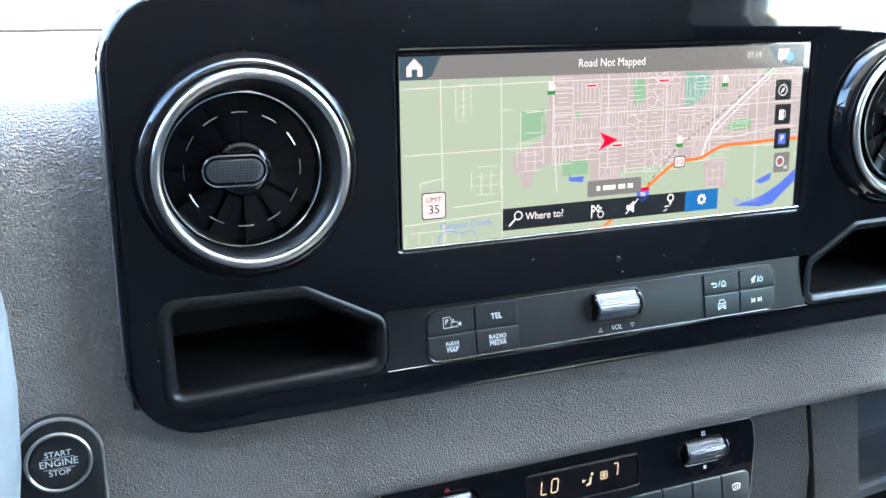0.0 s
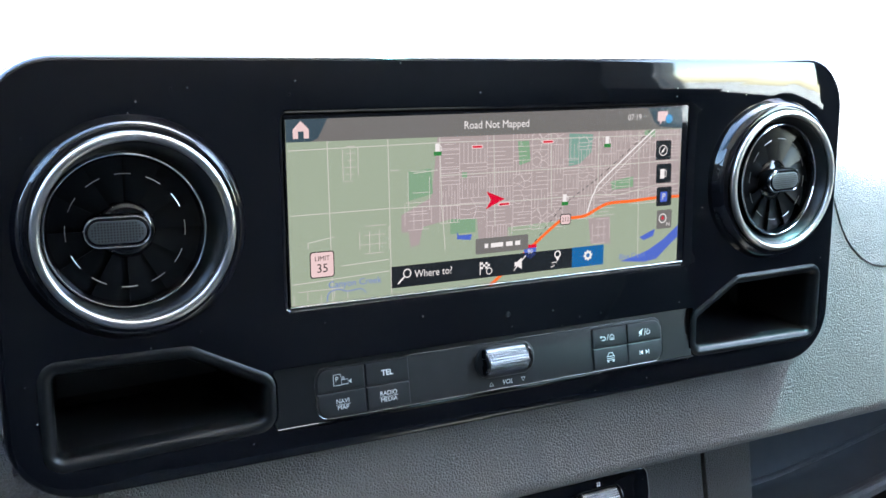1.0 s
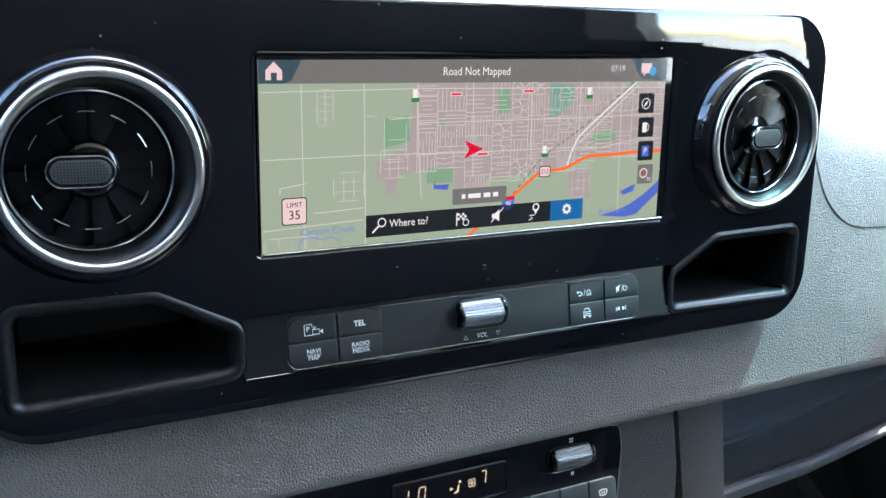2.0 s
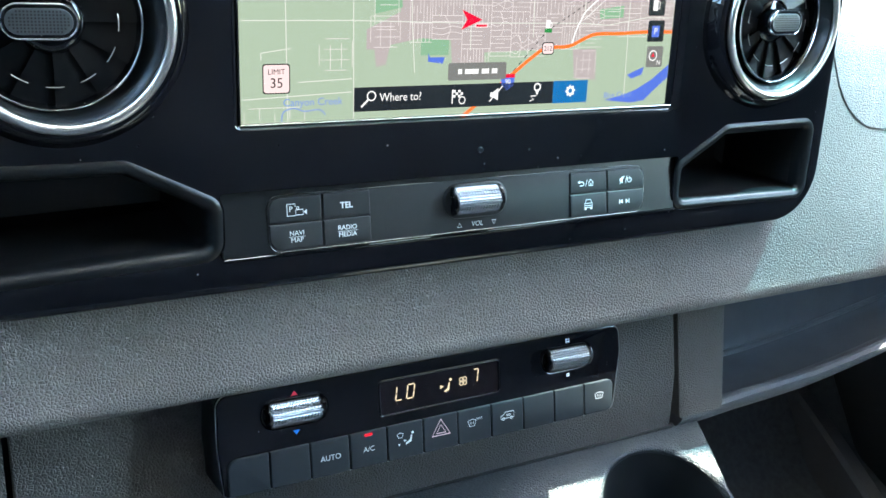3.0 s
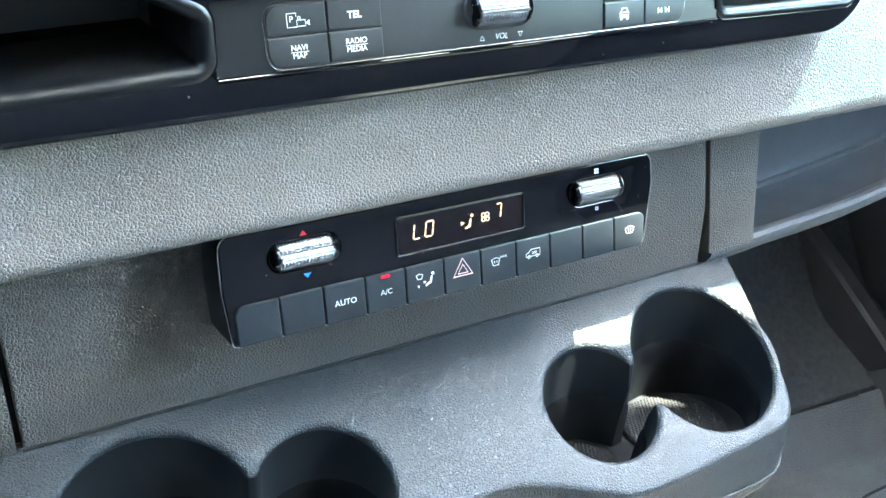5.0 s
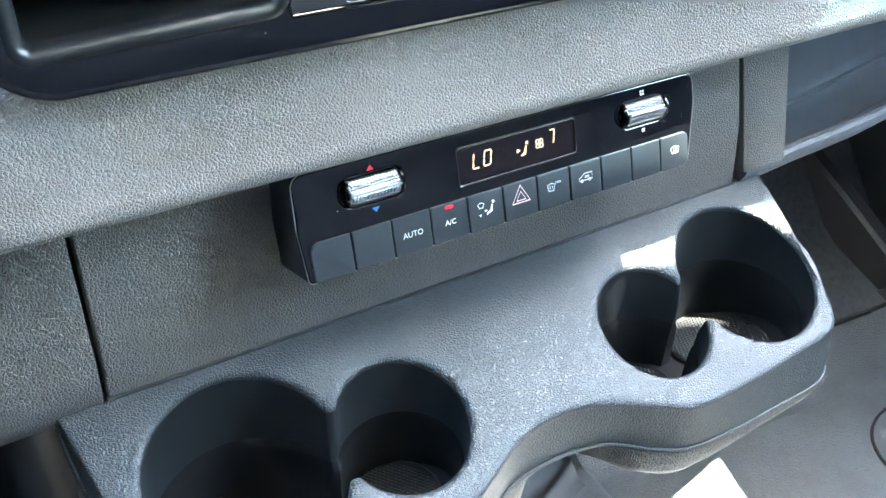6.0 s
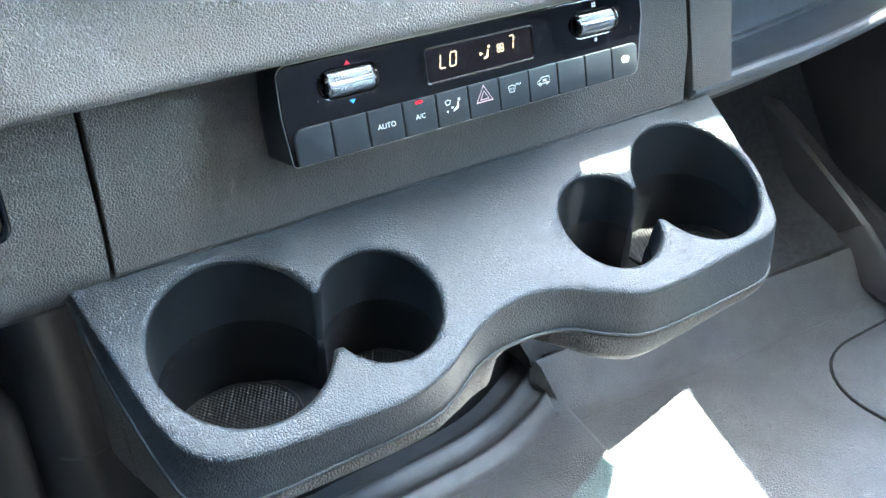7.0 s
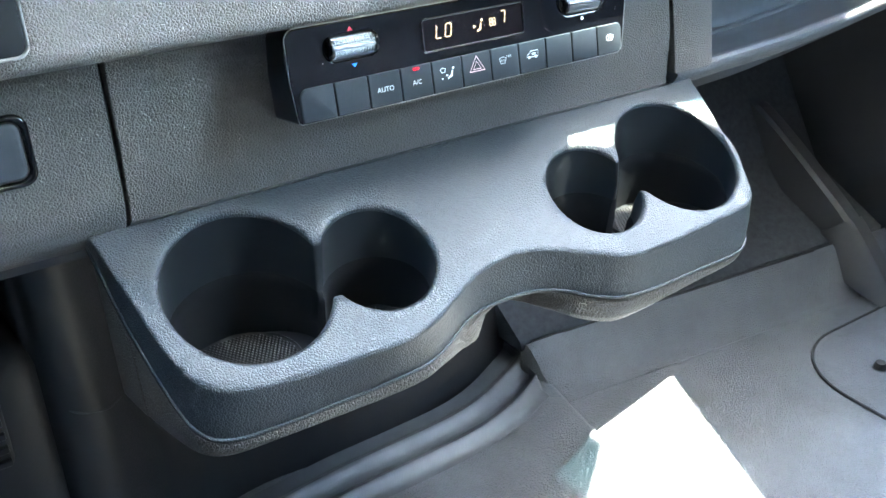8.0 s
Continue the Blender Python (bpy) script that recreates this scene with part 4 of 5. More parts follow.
for i, z in enumerate((22.0, 8.4, -5.2, -18.8)):
    x = 106 + i * 0.8
    show("side_key", [flat(rounded(m3(rect(x - 5.4, x + 5.8, z - 5.4, z + 5.8)), 0.001, 0, 3), 0)], BAR if i == 3 else DARKBAR, 8, "dark square side key")
    if i == 0:
        show("compass_icon", [outline(circle(x / 1000, z / 1000, 0.0029, 22), 0.0005, 0), flat(m3([(x - 1.6, z - 1.9), (x + 0.6, z - 0.5), (x + 1.6, z + 1.9), (x - 0.6, z + 0.5)]), 0)], LIT, 9, "white compass icon")
    elif i == 1:
        show("fuel_icon", [flat(m3(rect(x - 2.4, x + 0.8, z - 2.8, z + 2.8)), 0), ribbon(m3([(x + 0.8, z - 1.6), (x + 2, z - 1.8), (x + 2, z + 1.5), (x + 1, z + 2.4)]), 0.0005, 0)], LIT, 9, "white fuel icon")
    elif i == 2:
        show("parking_icon", [flat(m3(rect(x - 2.6, x + 2.6, z - 3, z + 3)), 0)], WATER, 9, "blue parking icon")
        show("parking_writing", [letters("P", 0.0050, x / 1000, z / 1000, 0)], LIT, 10, "white letter")
    else:
        show("north_icon", [outline(circle((x - 1.0) / 1000, (z + 0.8) / 1000, 0.0026, 22), 0.0006, 0)], LIT, 9, "white ring")
        show("north_needle", [flat(m3([(x - 2.2, z + 0.2), (x + 0.2, z + 0.2), (x - 1, z + 2.6)]), 0)], REDG, 10, "red needle")
        show("north_writing", [letters("N", 0.0036, (x + 3.2) / 1000, (z - 3.0) / 1000, 0)], LIT, 10, "white letter")
# chrome bar added to draw the bright reflection along the bezel's edge
part("screen_trim", tube([(-0.1220, 0.0006, -0.0452), (0.1234, 0.0006, -0.0453)], 0.00025, 6), CHROME, panel, "thin chrome line standing in for a reflection under the screen")

# ---- the round air vents ----
def air_vent(cx, cz, face, knob_shift, yaw, turn):
    """A turbine vent; its rotor sits at face (x, y, z) and is turned aside by yaw degrees."""
    v = thing("air_vent", (cx, 0.03, cz), "round turbine air vent with a satin chrome ring", "air vent", "air vents in the centre panel")
    turned = Matrix.Translation(face) @ Matrix.Rotation(radians(yaw), 4, "Z")

    def rotor(name, bm, material, label="", parent=None, angle=35):
        bm.transform(turned)
        return part(name, bm, material, parent or v, label, angle=angle)

    part("chrome_ring", torus(0.0414, 0.0021, cx, -0.0088, cz, 80, 16), CHROME, v, "satin chrome ring", angle=60)
    bm = bmesh.new()
    rows = []
    for k in range(9):
        f = k / 8
        r, x, z = 0.0395 + (0.0352 - 0.0395) * f, cx + (face[0] - cx) * f, cz + (face[2] - cz) * f
        rows.append(ring(bm, circle(x, z, r, 72), -0.0082 + (face[1] + 0.0035 + 0.0082) * f ** 1.4))
    for a, b in zip(rows, rows[1:]):
        bridge(bm, a, b)
    part("barrel", bm, BARREL, v, "dark satin tapered barrel", angle=60)
    rotor("inner_ring", torus(0.0341, 0.0006, 0, 0.0, 0, 72, 8), BRIGHT, "thin bright inner ring")
    rotor("rotor_rim", lathe([(0.0352, 0.0060), (0.0346, 0.0010), (0.0336, 0.0006), (0.0326, 0.0022), (0.0324, 0.0090)], 0, 0, 72), PIANO2, "glossy black rotor rim", angle=60)
    rotor("throat", lathe([(0.0352, 0.0055), (0.0345, 0.014), (0.030, 0.022), (0.0005, 0.023)], 0, 0, 48), GAP, "dark throat")
    rotor("hub", lathe([(0.0135, 0.013), (0.0130, 0.0060), (0.0118, 0.0042), (0.0090, 0.0030), (0.0005, 0.0030)], 0, 0, 48), PIANO2, "glossy black hub", angle=60)
    for k in range(12):
        a = 2 * math.pi * (k + turn) / 12
        d, e = Vector((math.cos(a), math.sin(a))), Vector((-math.sin(a), math.cos(a)))
        bm = bmesh.new()
        rows = []
        for r, pitch, half in ((0.0120, 16, 0.0034), (0.018, 14, 0.0050), (0.025, 12, 0.0070), (0.0330, 11, 0.0092)):
            c, s = math.cos(radians(pitch)) * half, math.sin(radians(pitch)) * half
            row = []
            for u, w in ((-1, 0), (-0.3, -0.0003), (0.4, -0.0003), (1, 0), (0.4, 0.0003), (-0.3, 0.0003)):
                p = d * r + e * (c * u)
                row.append(bm.verts.new((p.x, 0.0060 + s * u + w, p.y)))
            rows.append(row)
        for p, q in zip(rows, rows[1:]):
            bridge(bm, p, q)
        bm.faces.new(rows[0]), bm.faces.new(rows[-1])
        rotor("blade", bm, BLADE, angle=50)
    for k in range(12):
        a0 = 2 * math.pi * (k + turn + 0.24) / 12
        pts = [(0.0253 * math.cos(a0 + 0.27 * j / 5), 0.0022, 0.0253 * math.sin(a0 + 0.27 * j / 5)) for j in range(6)]
        rotor("ring_dash", tube(pts, 0.0002, 6), CHROME, "thin bright dash")
    kx, kz = knob_shift

    def oval(w, h, r, off):
        return rounded(rect(kx - w, kx + w, kz - h, kz + h), r, off, 10)

    knob = rotor("knob", plate(lambda off: oval(0.0146, 0.0074, 0.0073, off), -0.0030, 0.0080, 0.0020), PIANO2, "oval black knob")
    rotor("knob_ring", tube([(px, -0.0026, pz) for px, pz in oval(0.0137, 0.0066, 0.0065, 0)], 0.00045, 8, closed=True), BRIGHT, "thin bright ring", knob)
    rotor("grip", plate(lambda off: oval(0.0122, 0.0050, 0.0049, off), -0.0033, 0.0, 0.0005), KEYGRIP, "grey dotted grip", knob)
    dots = bmesh.new()
    for i in range(-8, 9):
        for j in range(-3, 4):
            if abs(i) * 1.25 + max(0, abs(j) - 1) * 1.2 < 10.4:
                box(kx + i * 0.00130 - 0.00034, kx + i * 0.00130 + 0.00034, -0.00345, -0.0026, kz + j * 0.00125 - 0.00034, kz + j * 0.00125 + 0.00034, bm=dots)
    rotor("dot_relief", dots, GAP, "rows of fine dots", knob)
    return v


KEYGRIP = satin("grip plastic", (0.04, 0.044, 0.048), 0.5, 0.1, 60.0)
for (vx, vz), face, knob_shift, yaw, turn in zip(VENTS, ((-0.1966, -0.0025, -0.0008), (0.1952, -0.0045, 0.0006)), ((-0.0038, 0.0004), (0.0014, -0.0004)), (-6, 5), (0.5, 0.3)):
    air_vent(vx, vz, face, knob_shift, yaw, turn)

# ---- the climate controls ----
CX, CZ = -0.0055, -0.2120
climate = thing("climate_control_unit", (CX, 0.0215, CZ), "glossy black climate control unit with a row of keys", "climate control", turn=(-9, 0, 0))
HW, HH = 0.1268, 0.0274


def lpart(name, bm, material, parent, label="", angle=35):
    return part(name, bm, material, parent, label, True, angle)


FACE = [(-HW + 0.002, -HH), (HW - 0.0035, -HH), (HW + 0.0026, HH * 0.35), (HW + 0.0016, HH), (-HW + 0.001, HH), (-HW, 0.0)]
lpart("body", plate(lambda off: rounded(FACE, [0.003, 0.006, 0.02, 0.007, 0.007, 0.02], off, 6), 0.0012, 0.040, 0.001), WELL, climate, "deep black plastic body")
DISP = rect(-0.0358, 0.0405, -0.0005, 0.0185)
lpart("face", plate(lambda off: rounded(FACE, [0.003, 0.006, 0.02, 0.007, 0.007, 0.02], off + 0.0004, 6), -0.0008, 0.0012, 0.0012,
                    [lambda off: rounded(DISP, 0.002, off, 5)] + [lambda off, x=x: rounded(rect(x - 0.0180, x + 0.0180, 0.0043, 0.0195), 0.0074, off, 8) for x in (-0.0845, 0.0890)]), PIANO2, climate, "glossy black face with dust specks")
lpart("face_edge", tube([(x, -0.0002, z) for x, z in rounded(FACE, [0.003, 0.006, 0.02, 0.007, 0.007, 0.02], 0.0002, 6)], 0.00025, 6, closed=True), CHROME, climate, "thin bright edge line")
display = lpart("display", plate(lambda off: rounded(DISP, 0.002, off, 5), 0.0004, 0.0030, 0.0), shader("display glass", (0.006, 0.004, 0.005), 0.06), climate, "dark smoked display window")
lpart("display_frame", tube([(x, -0.0007, z) for x, z in rounded(DISP, 0.002, 0.0, 5)], 0.0002, 6, closed=True), BARREL, climate, "thin frame of the display")
AMBER = glow("display amber", (1.0, 0.80, 0.56), 0.8 * EMIT)
DY = 0.0002


def segments(which, x, z, w, h, slant=0.16):
    """A seven-segment figure."""
    p = {"a": ((0, 1), (1, 1)), "b": ((1, 1), (1, 0.5)), "c": ((1, 0.5), (1, 0)), "d": ((0, 0), (1, 0)), "e": ((0, 0), (0, 0.5)), "f": ((0, 0.5), (0, 1)), "g": ((0, 0.5), (1, 0.5))}
    bm = bmesh.new()
    for s in which:
        (ax, az), (bx, bz) = p[s]
        a = Vector((x + ax * w + az * h * slant, z + az * h))
        b = Vector((x + bx * w + bz * h * slant, z + bz * h))
        d = (b - a).normalized() * 0.0003
        ribbon([tuple(a + d), tuple(b - d)], 0.00072, DY, bm)
    return bm


lpart("display_writing", join(segments("def", -0.0262, 0.0062, 0.0040, 0.0078), segments("abcdef", -0.0195, 0.0062, 0.0042, 0.0078)), AMBER, display, "lit characters LO")
lpart("display_writing", segments("abc", 0.0225, 0.0078, 0.0034, 0.0076), AMBER, display, "lit figure 7")
lpart("display_icon", join(flat([(0.0040, 0.0060), (0.0052, 0.0055), (0.0075, 0.0062), (0.0082, 0.0105), (0.0073, 0.0107), (0.0064, 0.0075)], DY), flat(circle(0.0086, 0.0122, 0.0009, 12), DY), flat([(0.0018, 0.0078), (0.0018, 0.0100), (0.0042, 0.0089)], DY)), AMBER, display, "lit airflow icon")
lpart("display_icon", join(*[outline(circle(0.0167 + dx, 0.0098 + dz, 0.0011, 12), 0.0005, DY) for dx in (-0.0012, 0.0012) for dz in (-0.0012, 0.0012)]), AMBER, display, "lit fan icon")

for x in (-0.0845, 0.0890):
    bm = bmesh.new()
    rows = [ring(bm, rounded(rect(x - 0.0180, x + 0.0180, 0.0043, 0.0195), 0.0074, off, 8), y) for off, y in ((0.0, -0.0006), (0.001, 0.0015), (0.003, 0.004), (0.006, 0.0055))]
    for a, b in zip(rows, rows[1:]):
        bridge(bm, a, b)
    fill(bm, [rows[-1]])
    lpart("roller_surround", bm, BARREL, climate, "dished glossy surround")
    add_roller(x, 0.0008, 0.0119, 0.0285, 0.0067, climate, "roller", "knurled chrome thumb roller", True)
TY = -0.0010
lpart("warmer_mark", flat([(-0.0865, 0.0206), (-0.0825, 0.0206), (-0.0845, 0.0232)], TY), MARKR, climate, "red printed triangle")
lpart("cooler_mark", flat([(-0.0865, 0.0018), (-0.0845, -0.0006), (-0.0825, 0.0018)], TY), MARKB, climate, "blue printed triangle")
for z, r in ((0.0224, 0.0008), (0.0010, 0.0006)):
    lpart("fan_mark", join(*[flat(circle(0.089 + dx, z + dz, r * 0.9, 10), TY) for dx in (-r, r) for dz in (-r, r)]), MARK, climate, "small printed fan mark")

EDGES = [-0.1225 + 0.02227 * k for k in range(12)]
KY, IY = -0.0022, -0.00235
ckeys = []
for k in range(11):
    pts = rect(EDGES[k] + 0.0003, EDGES[k + 1] - 0.0003, -0.0268, -0.0068)
    radii = [0.0006] * 4
    if k == 0:
        radii = [0.0015, 0.0006, 0.0006, 0.0055]
    if k == 10:
        radii = [0.0006, 0.0050, 0.0040, 0.0006]
    ckeys.append(lpart("key", plate(lambda off: rounded(pts, radii, off, 5), KY, 0.004, 0.0007), CKEY, climate, "dark matt push key"))
mid = [(a + b) / 2 for a, b in zip(EDGES, EDGES[1:])]
for k in (2, 6, 7, 10):
    lpart("tell_tale", flat(rect(mid[k] - 0.0022, mid[k] + 0.0022, -0.0092, -0.0084), IY), GAP, ckeys[k], "unlit tell-tale")
REDLIT = glow("tell-tale red", (1.0, 0.01, 0.03), 0.9 * EMIT)
lpart("tell_tale", flat(rounded(rect(mid[3] - 0.0024, mid[3] + 0.0024, -0.0095, -0.0080), 0.0005, 0, 3), IY), REDLIT, ckeys[3], "lit red tell-tale")
lpart("writing", letters("AUTO", 0.0042, mid[2], -0.0170, IY), MARK, ckeys[2], "white printed word")
lpart("writing", letters("A/C", 0.0040, mid[3], -0.0170, IY), MARK, ckeys[3], "white printed letters")
x = mid[4]
lpart("icon", join(outline([(x - 0.0052, -0.0125), (x - 0.0044, -0.0146), (x - 0.0022, -0.0146), (x - 0.0014, -0.0125), (x - 0.0033, -0.0118)], 0.0004, IY), flat([(x - 0.0001, -0.0193), (x + 0.0012, -0.0186), (x + 0.0034, -0.0178), (x + 0.0041, -0.0142), (x + 0.0033, -0.0140), (x + 0.0024, -0.0167), (x, -0.0180)], IY),
                   flat(circle(x + 0.0044, -0.0128, 0.0008, 10), IY), flat([(x - 0.0012, -0.0160), (x - 0.0012, -0.0174), (x + 0.0006, -0.0167)], IY), flat([(x - 0.0048, -0.0180), (x - 0.0034, -0.0180), (x - 0.0041, -0.0194)], IY)), MARK, ckeys[4], "white airflow icon")
x = mid[5]
for size, w in ((0.0058, 0.0007), (0.0030, 0.0006)):
    tri = [(x - size, -0.0182 + (0.0058 - size) * 0.45), (x + size, -0.0182 + (0.0058 - size) * 0.45), (x, -0.0182 + (0.0058 - size) * 0.45 + size * 1.62)]
    lpart("hazard_triangle", ribbon(tri + tri[:2], w, IY), MARKP, ckeys[5], "pale red hazard triangle")
x = mid[6]
lpart("icon", join(outline([(x - 0.0046, -0.0138), (x - 0.0036, -0.0172), (x - 0.0004, -0.0172), (x + 0.0006, -0.0138), (x - 0.0020, -0.0130)], 0.0004, IY), ribbon([(x - 0.0028, -0.0160), (x - 0.0028, -0.0145)], 0.0004, IY), ribbon([(x - 0.0012, -0.0160), (x - 0.0012, -0.0145)], 0.0004, IY)), MARK, ckeys[6], "white windscreen icon")
lpart("writing", letters("MAX", 0.0019, x + 0.0030, -0.0133, IY), MARK, ckeys[6], "tiny white word")
x = mid[7]
lpart("icon", join(outline([(x - 0.0048, -0.0170), (x + 0.0042, -0.0170), (x + 0.0042, -0.0132), (x - 0.0016, -0.0132), (x - 0.0032, -0.0148), (x - 0.0048, -0.0154)], 0.0004, IY), outline(circle(x - 0.0030, -0.0172, 0.0008, 10), 0.0004, IY), outline(circle(x + 0.0024, -0.0172, 0.0008, 10), 0.0004, IY), ribbon([(x - 0.001, -0.0148), (x + 0.002, -0.0148), (x + 0.002, -0.0156), (x - 0.001, -0.0156)], 0.0004, IY)), MARK, ckeys[7], "white air recirculation icon")
x = mid[10]
lpart("icon", join(outline([(x - 0.0032, -0.0146), (x - 0.0022, -0.0176), (x + 0.0022, -0.0176), (x + 0.0032, -0.0146), (x + 0.0014, -0.0138), (x - 0.0014, -0.0138)], 0.00035, IY), ribbon([(x - 0.0007, -0.0168), (x - 0.0010, -0.0148)], 0.00035, IY), ribbon([(x + 0.0007, -0.0168), (x + 0.0010, -0.0148)], 0.00035, IY)), MARK, ckeys[10], "white heated screen icon")

# ---- the cup holder console ----
SLOPE, BASE = 0.6495, -0.3276
RUN = math.sqrt(1 + SLOPE * SLOPE)


def on_top(x, v, lift=0.0):
    """A place on the sloping top: x across, v down the slope towards the seats (negative)."""
    y = v / RUN
    return Vector((x, y, BASE + SLOPE * y)) + Vector((0, -SLOPE / RUN, 1 / RUN)) * lift


front = [(0.2325, 0.0480), (0.2255, 0.0080), (0.2185, -0.0260), (0.2135, -0.0410), (0.2040, -0.0525), (0.1880, -0.0572), (0.1490, -0.0580), (0.1090, -0.0585), (0.0760, -0.0560), (0.0540, -0.0470), (0.0280, -0.0345), (0.0025, -0.0300),
         (-0.0254, -0.0300), (-0.0450, -0.0335), (-0.0640, -0.0425), (-0.0840, -0.0492), (-0.1120, -0.0512), (-0.1460, -0.0515), (-0.1810, -0.0515), (-0.2060, -0.0505), (-0.2210, -0.0468), (-0.2310, -0.0385), (-0.2362, -0.0262), (-0.2415, -0.0030), (-0.2478, 0.0340)]
crease = [(0.2325, 0.0480), (0.2255, 0.0080), (0.2190, -0.0240), (0.2140, -0.0390), (0.2060, -0.0500), (0.1900, -0.0550), (0.1490, -0.0580), (0.1090, -0.0605), (0.0760, -0.0595), (0.0540, -0.0505), (0.0300, -0.0390), (0.0080, -0.0315),
          (-0.0160, -0.0303), (-0.0400, -0.0355), (-0.0600, -0.0450), (-0.0800, -0.0545), (-0.1044, -0.0600), (-0.1400, -0.0595), (-0.1730, -0.0582), (-0.2030, -0.0548), (-0.2200, -0.0478), (-0.2300, -0.0362), (-0.2365, -0.0165), (-0.2405, 0.0050), (-0.2450, 0.0340)]
rim_line = [(0.2345, 0.0720)] + spline(front, 5)[:] + [(-0.2515, 0.0740)]
back_line = [(-0.2515 + 0.486 * k / 12, 0.0740 - 0.002 * k / 12) for k in range(1, 12)]
TOP = rim_line + back_line
CREASE = [(0.2345, 0.0720)] + spline(crease, 5) + [(-0.2515, 0.0740)] + back_line


def moved(pts, off):
    """The outline moved inwards along its own normals."""
    out, n = [], len(pts)
    for i in range(n):
        a, b = Vector(pts[i - 1]), Vector(pts[(i + 1) % n])
        d = (b - a).normalized()
        out.append(tuple(Vector(pts[i]) + Vector((d.y, -d.x)) * off))
    return out


if area(TOP) > 0:
    SIGN = -1
else:
    SIGN = 1

WELLS = (((-0.1765, 0.0085, 0.0505), (-0.0930, 0.0000, 0.0370)), ((0.1705, 0.0055, 0.0505), (0.0845, -0.0010, 0.0370)))


def pair(big, small, grow=0.0, n=40):
    """The outline of two joined round wells, cusps softened."""
    (ax, av, ar), (bx, bv, br) = big, small
    ar, br = ar + grow, br + grow
    d = Vector((bx - ax, bv - av))
    dist, base = d.length, math.atan2(d.y, d.x)
    along = (dist * dist + ar * ar - br * br) / (2 * dist)
    h = math.sqrt(max(ar * ar - along * along, 0.004 ** 2))
    fa, fb = math.atan2(h, along), math.atan2(h, dist - along)
    ease = 0.15
    pts = [(ax + ar * math.cos(base + a), av + ar * math.sin(base + a)) for a in [fa + ease + (2 * math.pi - 2 * fa - 2 * ease) * k / n for k in range(n + 1)]]
    more = [(bx + br * math.cos(base + math.pi + a), bv + br * math.sin(base + math.pi + a)) for a in [fb + ease * 1.3 + (2 * math.pi - 2 * fb - 2.6 * ease) * k / n for k in range(n + 1)]]
    out = []
    for line, other in ((pts, more), (more, pts)):
        out += line
        p, q = Vector(line[-1]), Vector(other[0])
        c = (p + q) / 2
        pull = Vector((ax + bx, av + bv)) / 2 - c
        c -= pull * -0.06
        out += [tuple(p * 0.5625 + c * 0.375 + q * 0.0625), tuple(p * 0.25 + c * 0.5 + q * 0.25), tuple(p * 0.0625 + c * 0.375 + q * 0.5625)]
    return out


console = thing("cup_holder_console", (0, 0.06, -0.42), "dark grey plastic console with two double cup holders", "cup holder")


def skirt_drop(v):
    f = max(0.0, min(1.0, (0.075 - v) / 0.12))
    return 0.008 + 0.025 * f


def console_top():
    bm = bmesh.new()
    outer = []
    def edge_radius(x, v):
        f = 1.0 if abs(x) < 0.19 else max(0.0, min(1.0, (-0.018 - v) / 0.03))
        return 0.0028 + 0.0016 * f * f * (3 - 2 * f)

    for k in range(6):
        a = math.pi / 2 * k / 5
        inward = moved(CREASE, SIGN * 1.0)
        row = []
        for (x, v), (ix, iv) in zip(CREASE, inward):
            R = edge_radius(x, v)
            d = R * (1 - math.sin(a))
            row.append(bm.verts.new(on_top(x + (ix - x) * d, v + (iv - v) * d, -R * (1 - math.cos(a)))))
        outer.append(row)
    low = []
    for i, (x, v) in enumerate(TOP):
        p = on_top(x, v)
        low.append(bm.verts.new((x * 0.997, p.y + 0.0035 * (1 if v < 0.03 else 0), p.z - skirt_drop(v) - 0.003)))
    mid_row = []
    for (x, v), lo, hi in zip(TOP, low, outer[-1]):
        f = 0.45
        p = hi.co.lerp(lo.co, f)
        mid_row.append(bm.verts.new((p.x * 1.002, p.y - 0.0008 * (1 if v < 0.03 else 0), p.z)))
    outer.append(mid_row)
    outer.append(low)
    for a, b in zip(outer, outer[1:]):
        bridge(bm, a, b)
    loops = [outer[0]]
    for big, small in WELLS:
        rows = []
        r = 0.0042
        for k in range(6):
            a = math.pi / 2 * k / 5
            rows.append([bm.verts.new(on_top(x, v, -r * (1 - math.cos(a)))) for x, v in pair(big, small, r * (1 - math.sin(a)))])
        loops.append(rows[0])
        for a, b in zip(rows, rows[1:]):
            bridge(bm, a, b)
    fill(bm, loops)
    return bm


